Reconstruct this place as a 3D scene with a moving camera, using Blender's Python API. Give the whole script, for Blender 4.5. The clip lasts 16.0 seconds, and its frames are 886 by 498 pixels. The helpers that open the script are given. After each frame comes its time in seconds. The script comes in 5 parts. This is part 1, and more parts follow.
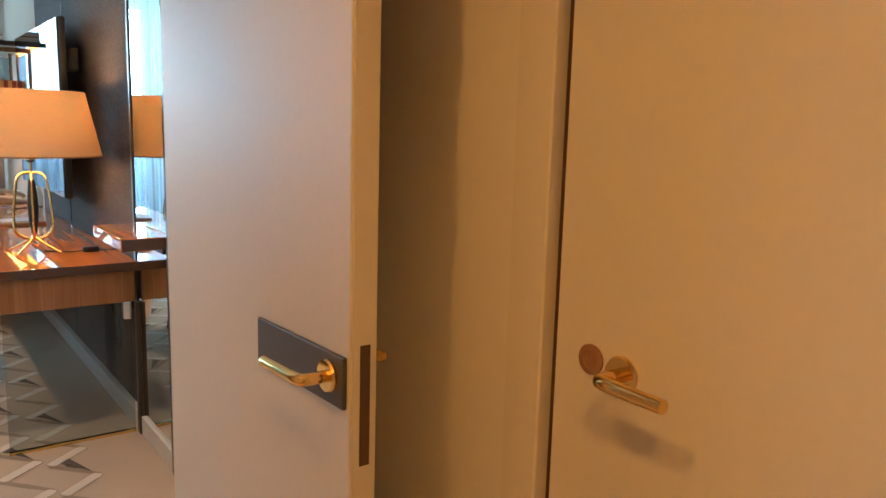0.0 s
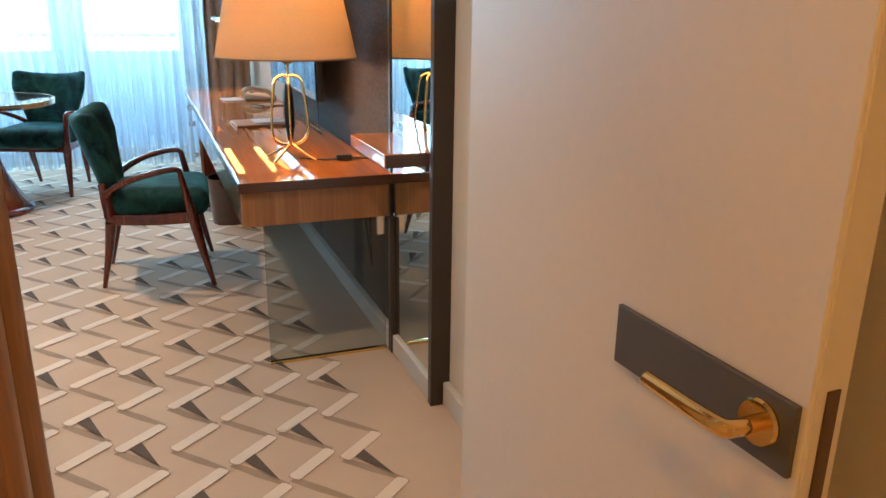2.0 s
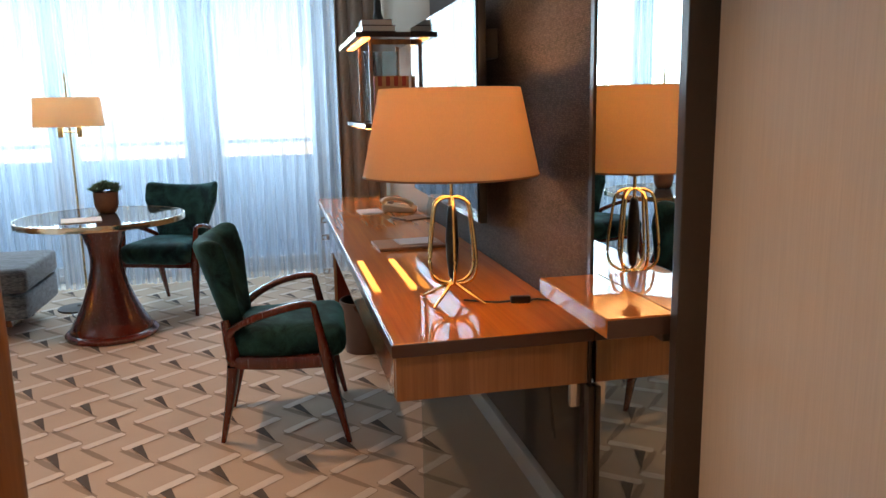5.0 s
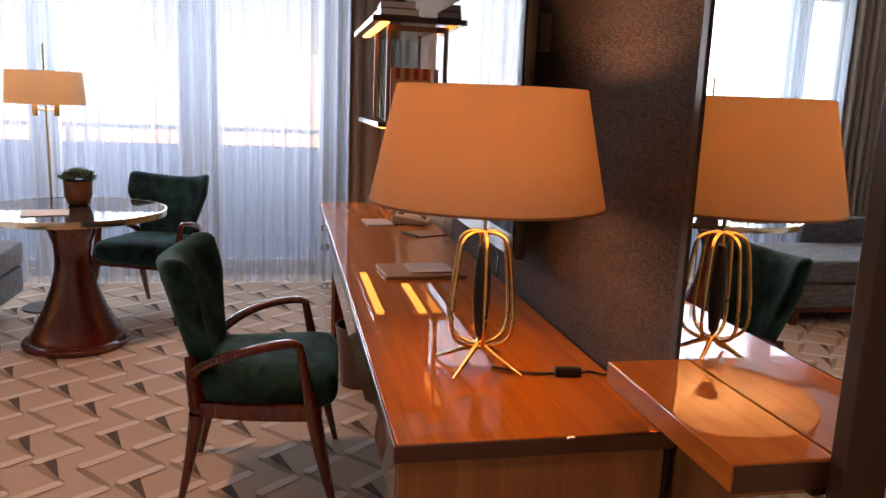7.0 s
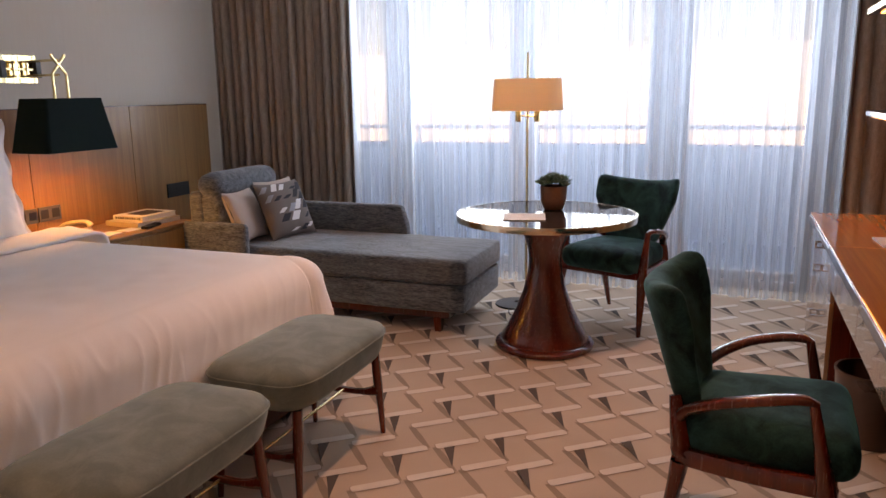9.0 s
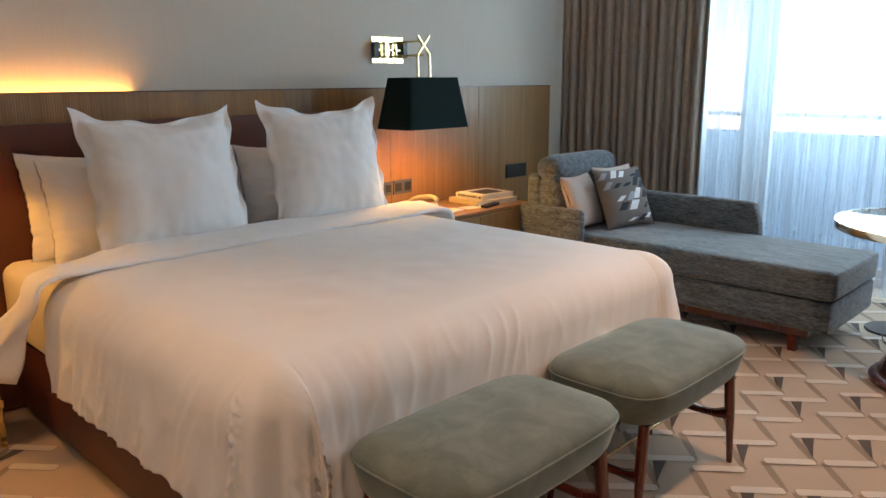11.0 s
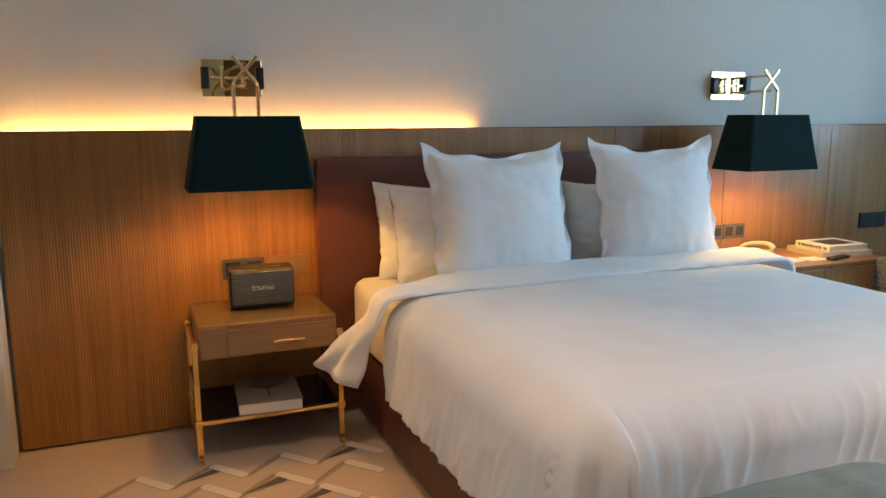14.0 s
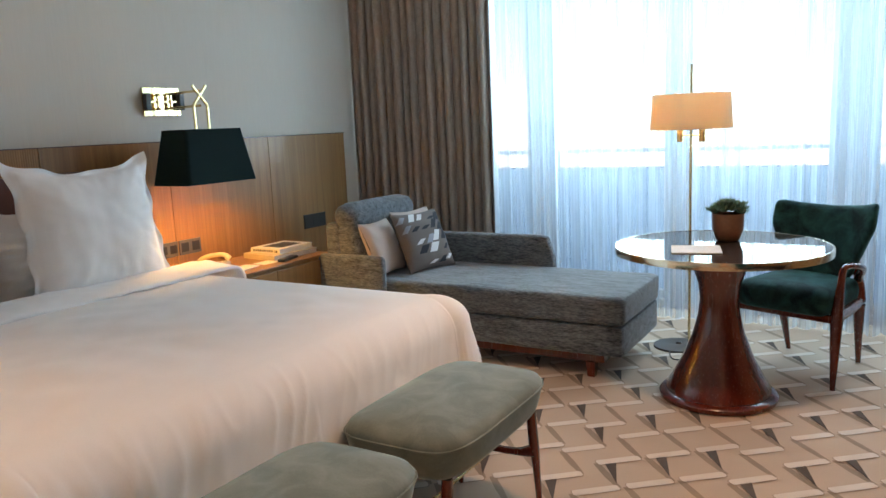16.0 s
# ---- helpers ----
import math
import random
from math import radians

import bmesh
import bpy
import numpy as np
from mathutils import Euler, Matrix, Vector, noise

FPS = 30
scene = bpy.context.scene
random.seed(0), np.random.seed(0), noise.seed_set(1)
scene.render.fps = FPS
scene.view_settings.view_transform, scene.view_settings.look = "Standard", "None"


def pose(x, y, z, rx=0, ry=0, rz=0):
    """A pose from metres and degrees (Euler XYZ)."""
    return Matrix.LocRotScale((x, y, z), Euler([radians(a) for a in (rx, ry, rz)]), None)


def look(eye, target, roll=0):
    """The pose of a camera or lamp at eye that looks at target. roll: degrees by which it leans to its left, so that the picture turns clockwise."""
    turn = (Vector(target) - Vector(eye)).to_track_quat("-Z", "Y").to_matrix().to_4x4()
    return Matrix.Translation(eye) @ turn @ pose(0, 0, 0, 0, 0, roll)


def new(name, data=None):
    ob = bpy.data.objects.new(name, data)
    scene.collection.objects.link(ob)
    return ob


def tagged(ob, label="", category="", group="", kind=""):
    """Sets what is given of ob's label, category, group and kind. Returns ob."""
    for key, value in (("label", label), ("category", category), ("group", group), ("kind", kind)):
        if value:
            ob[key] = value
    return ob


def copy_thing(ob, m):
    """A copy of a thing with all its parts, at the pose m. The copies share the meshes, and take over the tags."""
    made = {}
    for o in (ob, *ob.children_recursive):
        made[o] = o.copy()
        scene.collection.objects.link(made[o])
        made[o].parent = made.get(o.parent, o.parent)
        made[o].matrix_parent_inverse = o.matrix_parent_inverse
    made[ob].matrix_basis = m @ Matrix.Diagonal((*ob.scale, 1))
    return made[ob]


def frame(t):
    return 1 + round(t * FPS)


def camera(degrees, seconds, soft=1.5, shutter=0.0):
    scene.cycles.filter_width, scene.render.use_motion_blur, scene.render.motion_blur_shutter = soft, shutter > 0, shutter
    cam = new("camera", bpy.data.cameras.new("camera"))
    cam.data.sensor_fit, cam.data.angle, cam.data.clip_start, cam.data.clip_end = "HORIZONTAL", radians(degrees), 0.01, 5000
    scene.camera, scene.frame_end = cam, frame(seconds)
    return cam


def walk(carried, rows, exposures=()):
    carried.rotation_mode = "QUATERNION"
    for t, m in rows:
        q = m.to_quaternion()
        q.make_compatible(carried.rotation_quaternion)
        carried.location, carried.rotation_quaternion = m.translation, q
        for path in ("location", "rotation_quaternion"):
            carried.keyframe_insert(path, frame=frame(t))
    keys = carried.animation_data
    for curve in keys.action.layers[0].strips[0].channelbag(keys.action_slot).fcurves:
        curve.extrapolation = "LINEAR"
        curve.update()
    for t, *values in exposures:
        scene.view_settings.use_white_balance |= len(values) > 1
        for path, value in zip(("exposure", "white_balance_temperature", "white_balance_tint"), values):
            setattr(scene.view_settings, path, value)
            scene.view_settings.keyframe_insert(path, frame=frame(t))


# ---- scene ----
cam = camera(60.6, 16.0)
PATH = [
    (0, (0.159, 0.035, 1.327), (1.334, 1.623, 1.015), 1.6),
    (0.5, (0.15, 0.21, 1.379), (1.209, 1.839, 0.903), 2.7),
    (1, (0.125, 0.336, 1.363), (1.075, 2.009, 0.813), 4.5),
    (1.5, (0.117, 0.398, 1.38), (0.924, 2.139, 0.816), 2.2),
    (2, (0.122, 0.515, 1.353), (0.813, 2.294, 0.755), 0.8),
    (2.5, (0.145, 0.753, 1.344), (0.811, 2.513, 0.668), 1.6),
    (3, (0.129, 0.892, 1.366), (0.769, 2.691, 0.77), 1.4),
    (3.5, (0.129, 1.042, 1.394), (0.702, 2.908, 0.959), -0.9),
    (4, (0.116, 1.136, 1.383), (0.552, 3.053, 1.016), -1.9),
    (6.5, (0.165, 1.746, 1.386), (0.593, 3.663, 1.01), 0.6),
    (7, (0.197, 1.934, 1.398), (0.598, 3.856, 1.021), 2.3),
    (7.5, (0.183, 2.082, 1.398), (0.508, 4.016, 1.004), 2.7),
    (8, (0.107, 2.166, 1.422), (0.184, 4.123, 1.015), 1.9),
    (8.5, (0.056, 2.199, 1.422), (-0.246, 4.134, 1.018), 0.2),
    (9, (-0.004, 2.26, 1.419), (-0.708, 4.088, 1.014), -0.8),
    (11.5, (-0.306, 2.376, 1.4), (-1.793, 3.643, 0.968), 0.0),
    (12, (-0.318, 2.351, 1.415), (-1.943, 3.442, 1.002), 0.0),
    (12.5, (-0.341, 2.345, 1.419), (-2.081, 3.259, 1.049), -0.5),
    (13, (-0.351, 2.328, 1.427), (-2.177, 3.075, 1.096), -0.8),
    (13.5, (-0.356, 2.335, 1.423), (-2.216, 3.003, 1.109), -0.3),
    (14, (-0.357, 2.348, 1.408), (-2.182, 3.09, 1.066), -0.2),
    (14.5, (-0.365, 2.401, 1.396), (-2.046, 3.418, 1.027), -0.3),
    (15, (-0.365, 2.449, 1.39), (-1.838, 3.75, 1.024), -0.6),
    (15.5, (-0.364, 2.498, 1.388), (-1.607, 4.025, 1.034), -1.0),
    (16, (-0.27, 2.564, 1.385), (-1.278, 4.261, 1.061), -2.5),
]
walk(cam, [(t, look(eye, target, roll)) for t, eye, target, roll in PATH],
     [(0.0, 0.9, 6300, 10), (1.5, 1.02, 6400, 10), (2.7, 0.9, 5650, 6), (4.2, 0.56, 6400, 11), (6.3, -0.1, 9000, 48), (7.5, -0.1, 9100, 49), (9.2, -0.15, 9300, 48), (11.3, 0.36, 7400, 20), (13.0, 0.5, 6150, 13), (14.7, 0.48, 6550, 14), (16.0, 0.32, 7700, 23)])


# ---- world and light ----
world = bpy.data.worlds.new("sky")
scene.world = world
world.use_nodes = True
_wn = world.node_tree
_sky = _wn.nodes.new("ShaderNodeTexSky")
_sky.sky_type, _sky.sun_disc = "NISHITA", False
_sky.sun_elevation, _sky.sun_rotation = radians(33), radians(160)
_wn.links.new(_sky.outputs[0], _wn.nodes["Background"].inputs[0])
_wn.nodes["Background"].inputs[1].default_value = 0.115


def lamp(name, kind, m, watts, colour, size=0.1, **more):
    d = bpy.data.lights.new(name, kind)
    d.energy, d.color = watts, colour
    if kind == "AREA":
        d.size = size
        if "size_y" in more:
            d.shape, d.size_y = "RECTANGLE", more["size_y"]
    elif kind == "SUN":
        d.angle = radians(size)
    else:
        d.shadow_soft_size = size
        if kind == "SPOT":
            d.spot_size, d.spot_blend = radians(more.get("cone", 100)), more.get("blend", 0.6)
    ob = new(name, d)
    ob.matrix_world = m
    return ob


WARM = (1.0, 0.64, 0.31)
lamp("sun", "SUN", look((3, -8, 5.6), (0, 0, 0)), 2.5, (1.0, 0.95, 0.88), 0.5)
# sky light that comes in through the windows
lamp("window_skylight", "AREA", look((-1.5, 8.35, 1.76), (-1.5, 0, 1.5)), 240, (0.46, 0.77, 1.0), 4.2, size_y=1.36)
# out of view: first set by the door's shadow, second added as fill
for y, w in ((0.82, 14), (-0.25, 33)):
    lamp("unseen_hall_downlight", "SPOT", look((0.05, y, 2.37), (0.12, y, 0)), w, (1.0, 0.46, 0.10), 0.04, cone=145, blend=1.0)
lamp("desk_lamp_bulb", "POINT", pose(0.665, 3.69, 1.345), 10, WARM, 0.05)
lamp("floor_lamp_bulb", "POINT", pose(-1.265, 7.08, 1.40), 5, WARM, 0.05)
lamp("wall_lamp_bulb", "POINT", pose(-3.52, 2.783, 1.27), 11, (1.0, 0.545, 0.12), 0.04)
lamp("wall_lamp_bulb", "POINT", pose(-3.52, 5.515, 1.27), 24, (1.0, 0.57, 0.14), 0.04)
lamp("panel_light_strip", "AREA", pose(-3.895, 2.91, 1.331, 180, 0, 0), 4.8, (1.0, 0.50, 0.12), 0.02, size_y=2.1)

# unseen ceiling lamps, inferred from warm light on the bed, placed as fill
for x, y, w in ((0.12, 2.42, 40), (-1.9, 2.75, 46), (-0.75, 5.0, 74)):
    lamp("unseen_room_downlight", "SPOT", look((x, y, 2.57), (x, y, 0)), w, (1.0, 0.675, 0.42), 0.035, cone=95, blend=0.8)

# ---- materials ----


class Nodes:
    def __init__(self, name, world=False):
        self.world = world
        self.m = bpy.data.materials.new(name)
        self.m.use_nodes = True
        self.t = self.m.node_tree
        self.b = self.t.nodes["Principled BSDF"]
        self.o = self.t.nodes["Material Output"]

    def n(self, kind, **ins):
        k = self.t.nodes.new("ShaderNode" + kind)
        for key, v in ins.items():
            key = int(key[1:]) if key[0] == "_" else key.replace("__", " ")
            if isinstance(v, bpy.types.NodeSocket):
                self.t.links.new(v, k.inputs[key])
            else:
                k.inputs[key].default_value = v
        return k

    def put(self, key, v):
        if isinstance(v, bpy.types.NodeSocket):
            self.t.links.new(v, self.b.inputs[key])
        else:
            self.b.inputs[key].default_value = v

    def coords(self, scale=(1, 1, 1), turn=(0, 0, 0)):
        src = self.n("NewGeometry").outputs["Position"] if self.world else self.n("TexCoord").outputs["Object"]
        mp = self.n("Mapping", Vector=src, Scale=scale, Rotation=tuple(radians(a) for a in turn))
        return mp.outputs[0]

    def noise(self, vec, scale, detail=3.0, rough=0.55, dist=0.0):
        k = self.n("TexNoise", Vector=vec, Scale=scale, Detail=detail, Roughness=rough, Distortion=dist)
        return k.outputs["Fac"]

    def ramp(self, fac, *stops):
        k = self.n("ValToRGB", Fac=fac)
        e = k.color_ramp.elements
        while len(e) < len(stops):
            e.new(0.5)
        for s, (p, c) in zip(e, stops):
            s.position, s.color = p, (*c, 1)
        return k.outputs[0]

    def math(self, op, a, b=0.0):
        k = self.n("Math", _0=a, _1=b)
        k.operation = op
        return k.outputs[0]

    def mix(self, fac, a, b, blend="MIX"):
        k = self.t.nodes.new("ShaderNodeMix")
        k.data_type, k.blend_type = "RGBA", blend
        for i, v in ((0, fac), (6, a), (7, b)):
            if isinstance(v, bpy.types.NodeSocket):
                self.t.links.new(v, k.inputs[i])
            else:
                k.inputs[i].default_value = v if i == 0 else (*v, 1)
        return k.outputs[2]

    def bump(self, height, strength=0.2, dist=0.002, under=None):
        k = self.n("Bump", Height=height, Strength=strength, Distance=dist)
        if under is not None:
            self.t.links.new(under, k.inputs["Normal"])
        self.put("Normal", k.outputs[0])
        return k.outputs[0]


def shade(c, f):
    return tuple(min(1.0, x * f) for x in c)


def plain(name, c, rough=0.5, metal=0.0, vary=0.08, fine=60.0, coarse=3.0, bump=0.05, coat=0.0, sheen=0.0, spec=0.5):
    """Base colour with variation at two scales, slight relief and uneven gloss."""
    k = Nodes(name)
    v = k.coords()
    a, b = k.noise(v, fine, 4), k.noise(v, coarse, 3)
    s = k.math("ADD", k.math("MULTIPLY", a, 0.5), k.math("MULTIPLY", b, 0.5))
    k.put("Base Color", k.ramp(s, (0.3, shade(c, 1 - vary)), (0.7, shade(c, 1 + vary))))
    k.put("Roughness", k.math("ADD", k.math("MULTIPLY", b, 0.16), max(0.0, rough - 0.08)))
    k.put("Metallic", metal)
    k.put("Specular IOR Level", spec)
    if coat:
        k.put("Coat Weight", coat), k.put("Coat Roughness", 0.03)
    if sheen:
        k.put("Sheen Weight", sheen), k.put("Sheen Roughness", 0.35)
    if bump:
        k.bump(a, bump, 0.002)
    return k.m


def wood(name, light, dark, axis=1, rough=0.35, coat=0.0, scale=1.0, bump=0.06, world=False, spec=0.5):
    """Straight-grained timber, the grain along one axis."""
    k = Nodes(name, world)
    s = [16.0 * scale] * 3
    s[axis] = 0.55 * scale
    v = k.coords(tuple(s))
    s2 = [90.0 * scale] * 3
    s2[axis] = 2.2 * scale
    f = k.coords(tuple(s2))
    a = k.noise(v, 1.6, 5, 0.6, 0.8)
    b = k.noise(f, 2.0, 3, 0.6)
    t = k.math("ADD", k.math("MULTIPLY", a, 0.65), k.math("MULTIPLY", b, 0.35))
    k.put("Base Color", k.ramp(t, (0.32, dark), (0.5, tuple((x + y) / 2 for x, y in zip(light, dark))), (0.66, light)))
    k.put("Roughness", k.math("ADD", k.math("MULTIPLY", b, 0.15), rough - 0.07))
    if coat:
        k.put("Coat Weight", coat), k.put("Coat Roughness", 0.025 if spec > 0.2 else 0.0), k.put("Coat IOR", 1.5 if spec > 0.2 else 1.62)
    k.put("Specular IOR Level", spec)
    k.bump(b, bump, 0.001)
    return k.m


def weave(name, c1, c2, pitch=0.004, along=(1, 1, 1), rough=0.9, bump=0.4, coarse=0.5, sheen=0.2):
    """Woven cloth: crossing threads of two tones, with slubs."""
    k = Nodes(name)
    v = k.coords(along)
    a = k.noise(v, 1.0 / pitch, 2, 0.6)
    b = k.noise(v, 0.18 / pitch, 3, 0.6)
    t = k.math("ADD", k.math("MULTIPLY", a, 1 - coarse), k.math("MULTIPLY", b, coarse))
    k.put("Base Color", k.ramp(t, (0.36, c1), (0.64, c2)))
    k.put("Roughness", rough)
    k.put("Specular IOR Level", 0.25)
    k.put("Sheen Weight", sheen)
    k.bump(t, bump, 0.003)
    return k.m


def wall_cloth(name, dark, light):
    """Coarse woven wall cloth on a wall that runs along y: short horizontal slubs in rows."""
    k = Nodes(name)
    p = k.n("SeparateXYZ", _0=k.coords()).outputs
    wob = k.noise(k.coords((1, 1, 1)), 55, 2)
    v = k.n("CombineXYZ", _0=k.math("ADD", p[1], k.math("MULTIPLY", wob, 0.016)), _1=k.math("ADD", p[2], k.math("MULTIPLY", wob, 0.008))).outputs[0]
    br = k.n("TexBrick", Vector=v, Color1=(*dark, 1), Color2=(*light, 1), Mortar=(*shade(dark, 0.4), 1), Scale=1.0)
    for key, val in (("Mortar Size", 0.0014), ("Mortar Smooth", 0.8), ("Bias", -0.1), ("Brick Width", 0.012), ("Row Height", 0.0060)):
        br.inputs[key].default_value = val
    fine = k.noise(k.coords((1, 0.5, 2)), 300, 2)
    wide = k.noise(k.coords((1, 0.15, 1)), 6, 3)
    col = k.mix(0.5, br.outputs[0], k.ramp(k.math("ADD", k.math("MULTIPLY", fine, 0.6), k.math("MULTIPLY", wide, 0.4)), (0.38, dark), (0.62, light)))
    k.put("Base Color", col)
    k.put("Roughness", 0.85), k.put("Specular IOR Level", 0.2)
    k.bump(k.math("SUBTRACT", k.math("MULTIPLY", fine, 0.5), br.outputs["Fac"]), 0.7, 0.002)
    return k.m


def velvet(name, c, light):
    k = Nodes(name)
    v = k.coords()
    b = k.noise(v, 9.0, 3, 0.6, 0.6)
    a = k.noise(v, 160.0, 2)
    k.put("Base Color", k.ramp(k.math("ADD", k.math("MULTIPLY", b, 0.8), k.math("MULTIPLY", a, 0.2)), (0.38, c), (0.66, light)))
    k.put("Roughness", 0.85)
    k.put("Specular IOR Level", 0.2)
    k.put("Sheen Weight", 0.6), k.put("Sheen Roughness", 0.35)
    k.put("Sheen Tint", (*shade(light, 3.0), 1))
    k.bump(b, 0.12, 0.006)
    return k.m


def metal(name, c, rough=0.15):
    return plain(name, c, rough, 1.0, 0.05, 40, 5, 0.02)


def polished(name, c, metallic):
    """A flawless glossy surface: mirror or screen glass."""
    k = Nodes(name)
    k.put("Base Color", (*c, 1)), k.put("Metallic", metallic), k.put("Roughness", 0.0 if metallic else 0.03)
    k.put("IOR", 1.33)
    return k.m


def tabletop(name, c):
    """Dark polished stone, smooth as glass."""
    k = Nodes(name)
    a = k.noise(k.coords(), 14, 4)
    k.put("Base Color", k.ramp(a, (0.35, shade(c, 0.7)), (0.65, shade(c, 1.3))))
    k.put("Roughness", 0.02), k.put("IOR", 1.21)
    return k.m


def glow(name, c, strength, base=(0.8, 0.7, 0.5)):
    k = Nodes(name)
    k.put("Base Color", (*base, 1)), k.put("Emission Color", (*c, 1)), k.put("Emission Strength", strength)
    return k.m


def lampshade(name, c, through_light, clear=0.0):
    """Cloth shade that lets the light of its bulb through."""
    k = Nodes(name)
    v = k.coords((1, 1, 0.2))
    a = k.noise(v, 400, 2)
    col = k.ramp(a, (0.3, shade(c, 0.94)), (0.7, c))
    tl, df = k.n("BsdfTranslucent", Color=col), k.n("BsdfDiffuse", Color=col)
    mx = k.n("MixShader", _0=through_light, _1=df.outputs[0], _2=tl.outputs[0])
    if clear:
        mx = k.n("MixShader", _0=clear, _1=mx.outputs[0], _2=k.n("BsdfTransparent").outputs[0])
    k.t.links.new(mx.outputs[0], k.o.inputs[0])
    return k.m


def sheer_cloth(name):
    """Thin voile: threads let light straight through where the cloth hangs flat, less on the flanks of its folds."""
    k = Nodes(name)
    a = k.noise(k.coords((1, 1, 0.015)), 60, 2)
    # white cloth; the blue in its colour paints cool daylight
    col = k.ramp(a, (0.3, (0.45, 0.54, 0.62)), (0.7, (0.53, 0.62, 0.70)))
    tl = k.n("BsdfTranslucent", Color=col)
    df = k.n("BsdfDiffuse", Color=col)
    tp = k.n("BsdfTransparent")
    s1 = k.n("MixShader", _0=0.35, _1=tl.outputs[0], _2=df.outputs[0])
    ny = k.n("SeparateXYZ", _0=k.n("NewGeometry").outputs["True Normal"]).outputs[1]
    flat_on = k.math("POWER", k.math("ABSOLUTE", ny), 1.5)
    fac = k.math("ADD", k.math("ADD", k.math("MULTIPLY", flat_on, 0.40), 0.20), k.math("MULTIPLY", a, 0.12))
    s2 = k.n("MixShader", _0=fac, _1=s1.outputs[0], _2=tp.outputs[0])
    k.t.links.new(s2.outputs[0], k.o.inputs[0])
    return k.m


def clear_glass(name, tint=(0.93, 0.97, 0.95)):
    k = Nodes(name)
    lw = k.n("LayerWeight", Blend=0.5)
    fr = k.math("ADD", k.math("MULTIPLY", k.math("POWER", lw.outputs["Facing"], 5.0), 0.9), 0.05)
    tp = k.n("BsdfTransparent", Color=(*tint, 1))
    gl = k.n("BsdfGlossy", Roughness=0.0)
    s = k.n("MixShader", _0=fr, _1=tp.outputs[0], _2=gl.outputs[0])
    k.t.links.new(s.outputs[0], k.o.inputs[0])
    return k.m


def ribbed_paper(name, c, vary=0.06):
    """Wallpaper with fine upright threads."""
    k = Nodes(name)
    v = k.coords((1, 1, 0.02))
    a, b = k.noise(v, 260, 2), k.noise(k.coords(), 1.5, 3)
    k.put("Base Color", k.ramp(k.math("ADD", k.math("MULTIPLY", a, 0.7), k.math("MULTIPLY", b, 0.3)), (0.3, shade(c, 1 - vary)), (0.7, shade(c, 1 + vary))))
    k.put("Roughness", 0.85), k.put("Specular IOR Level", 0.3)
    k.bump(a, 0.25, 0.0015)
    return k.m


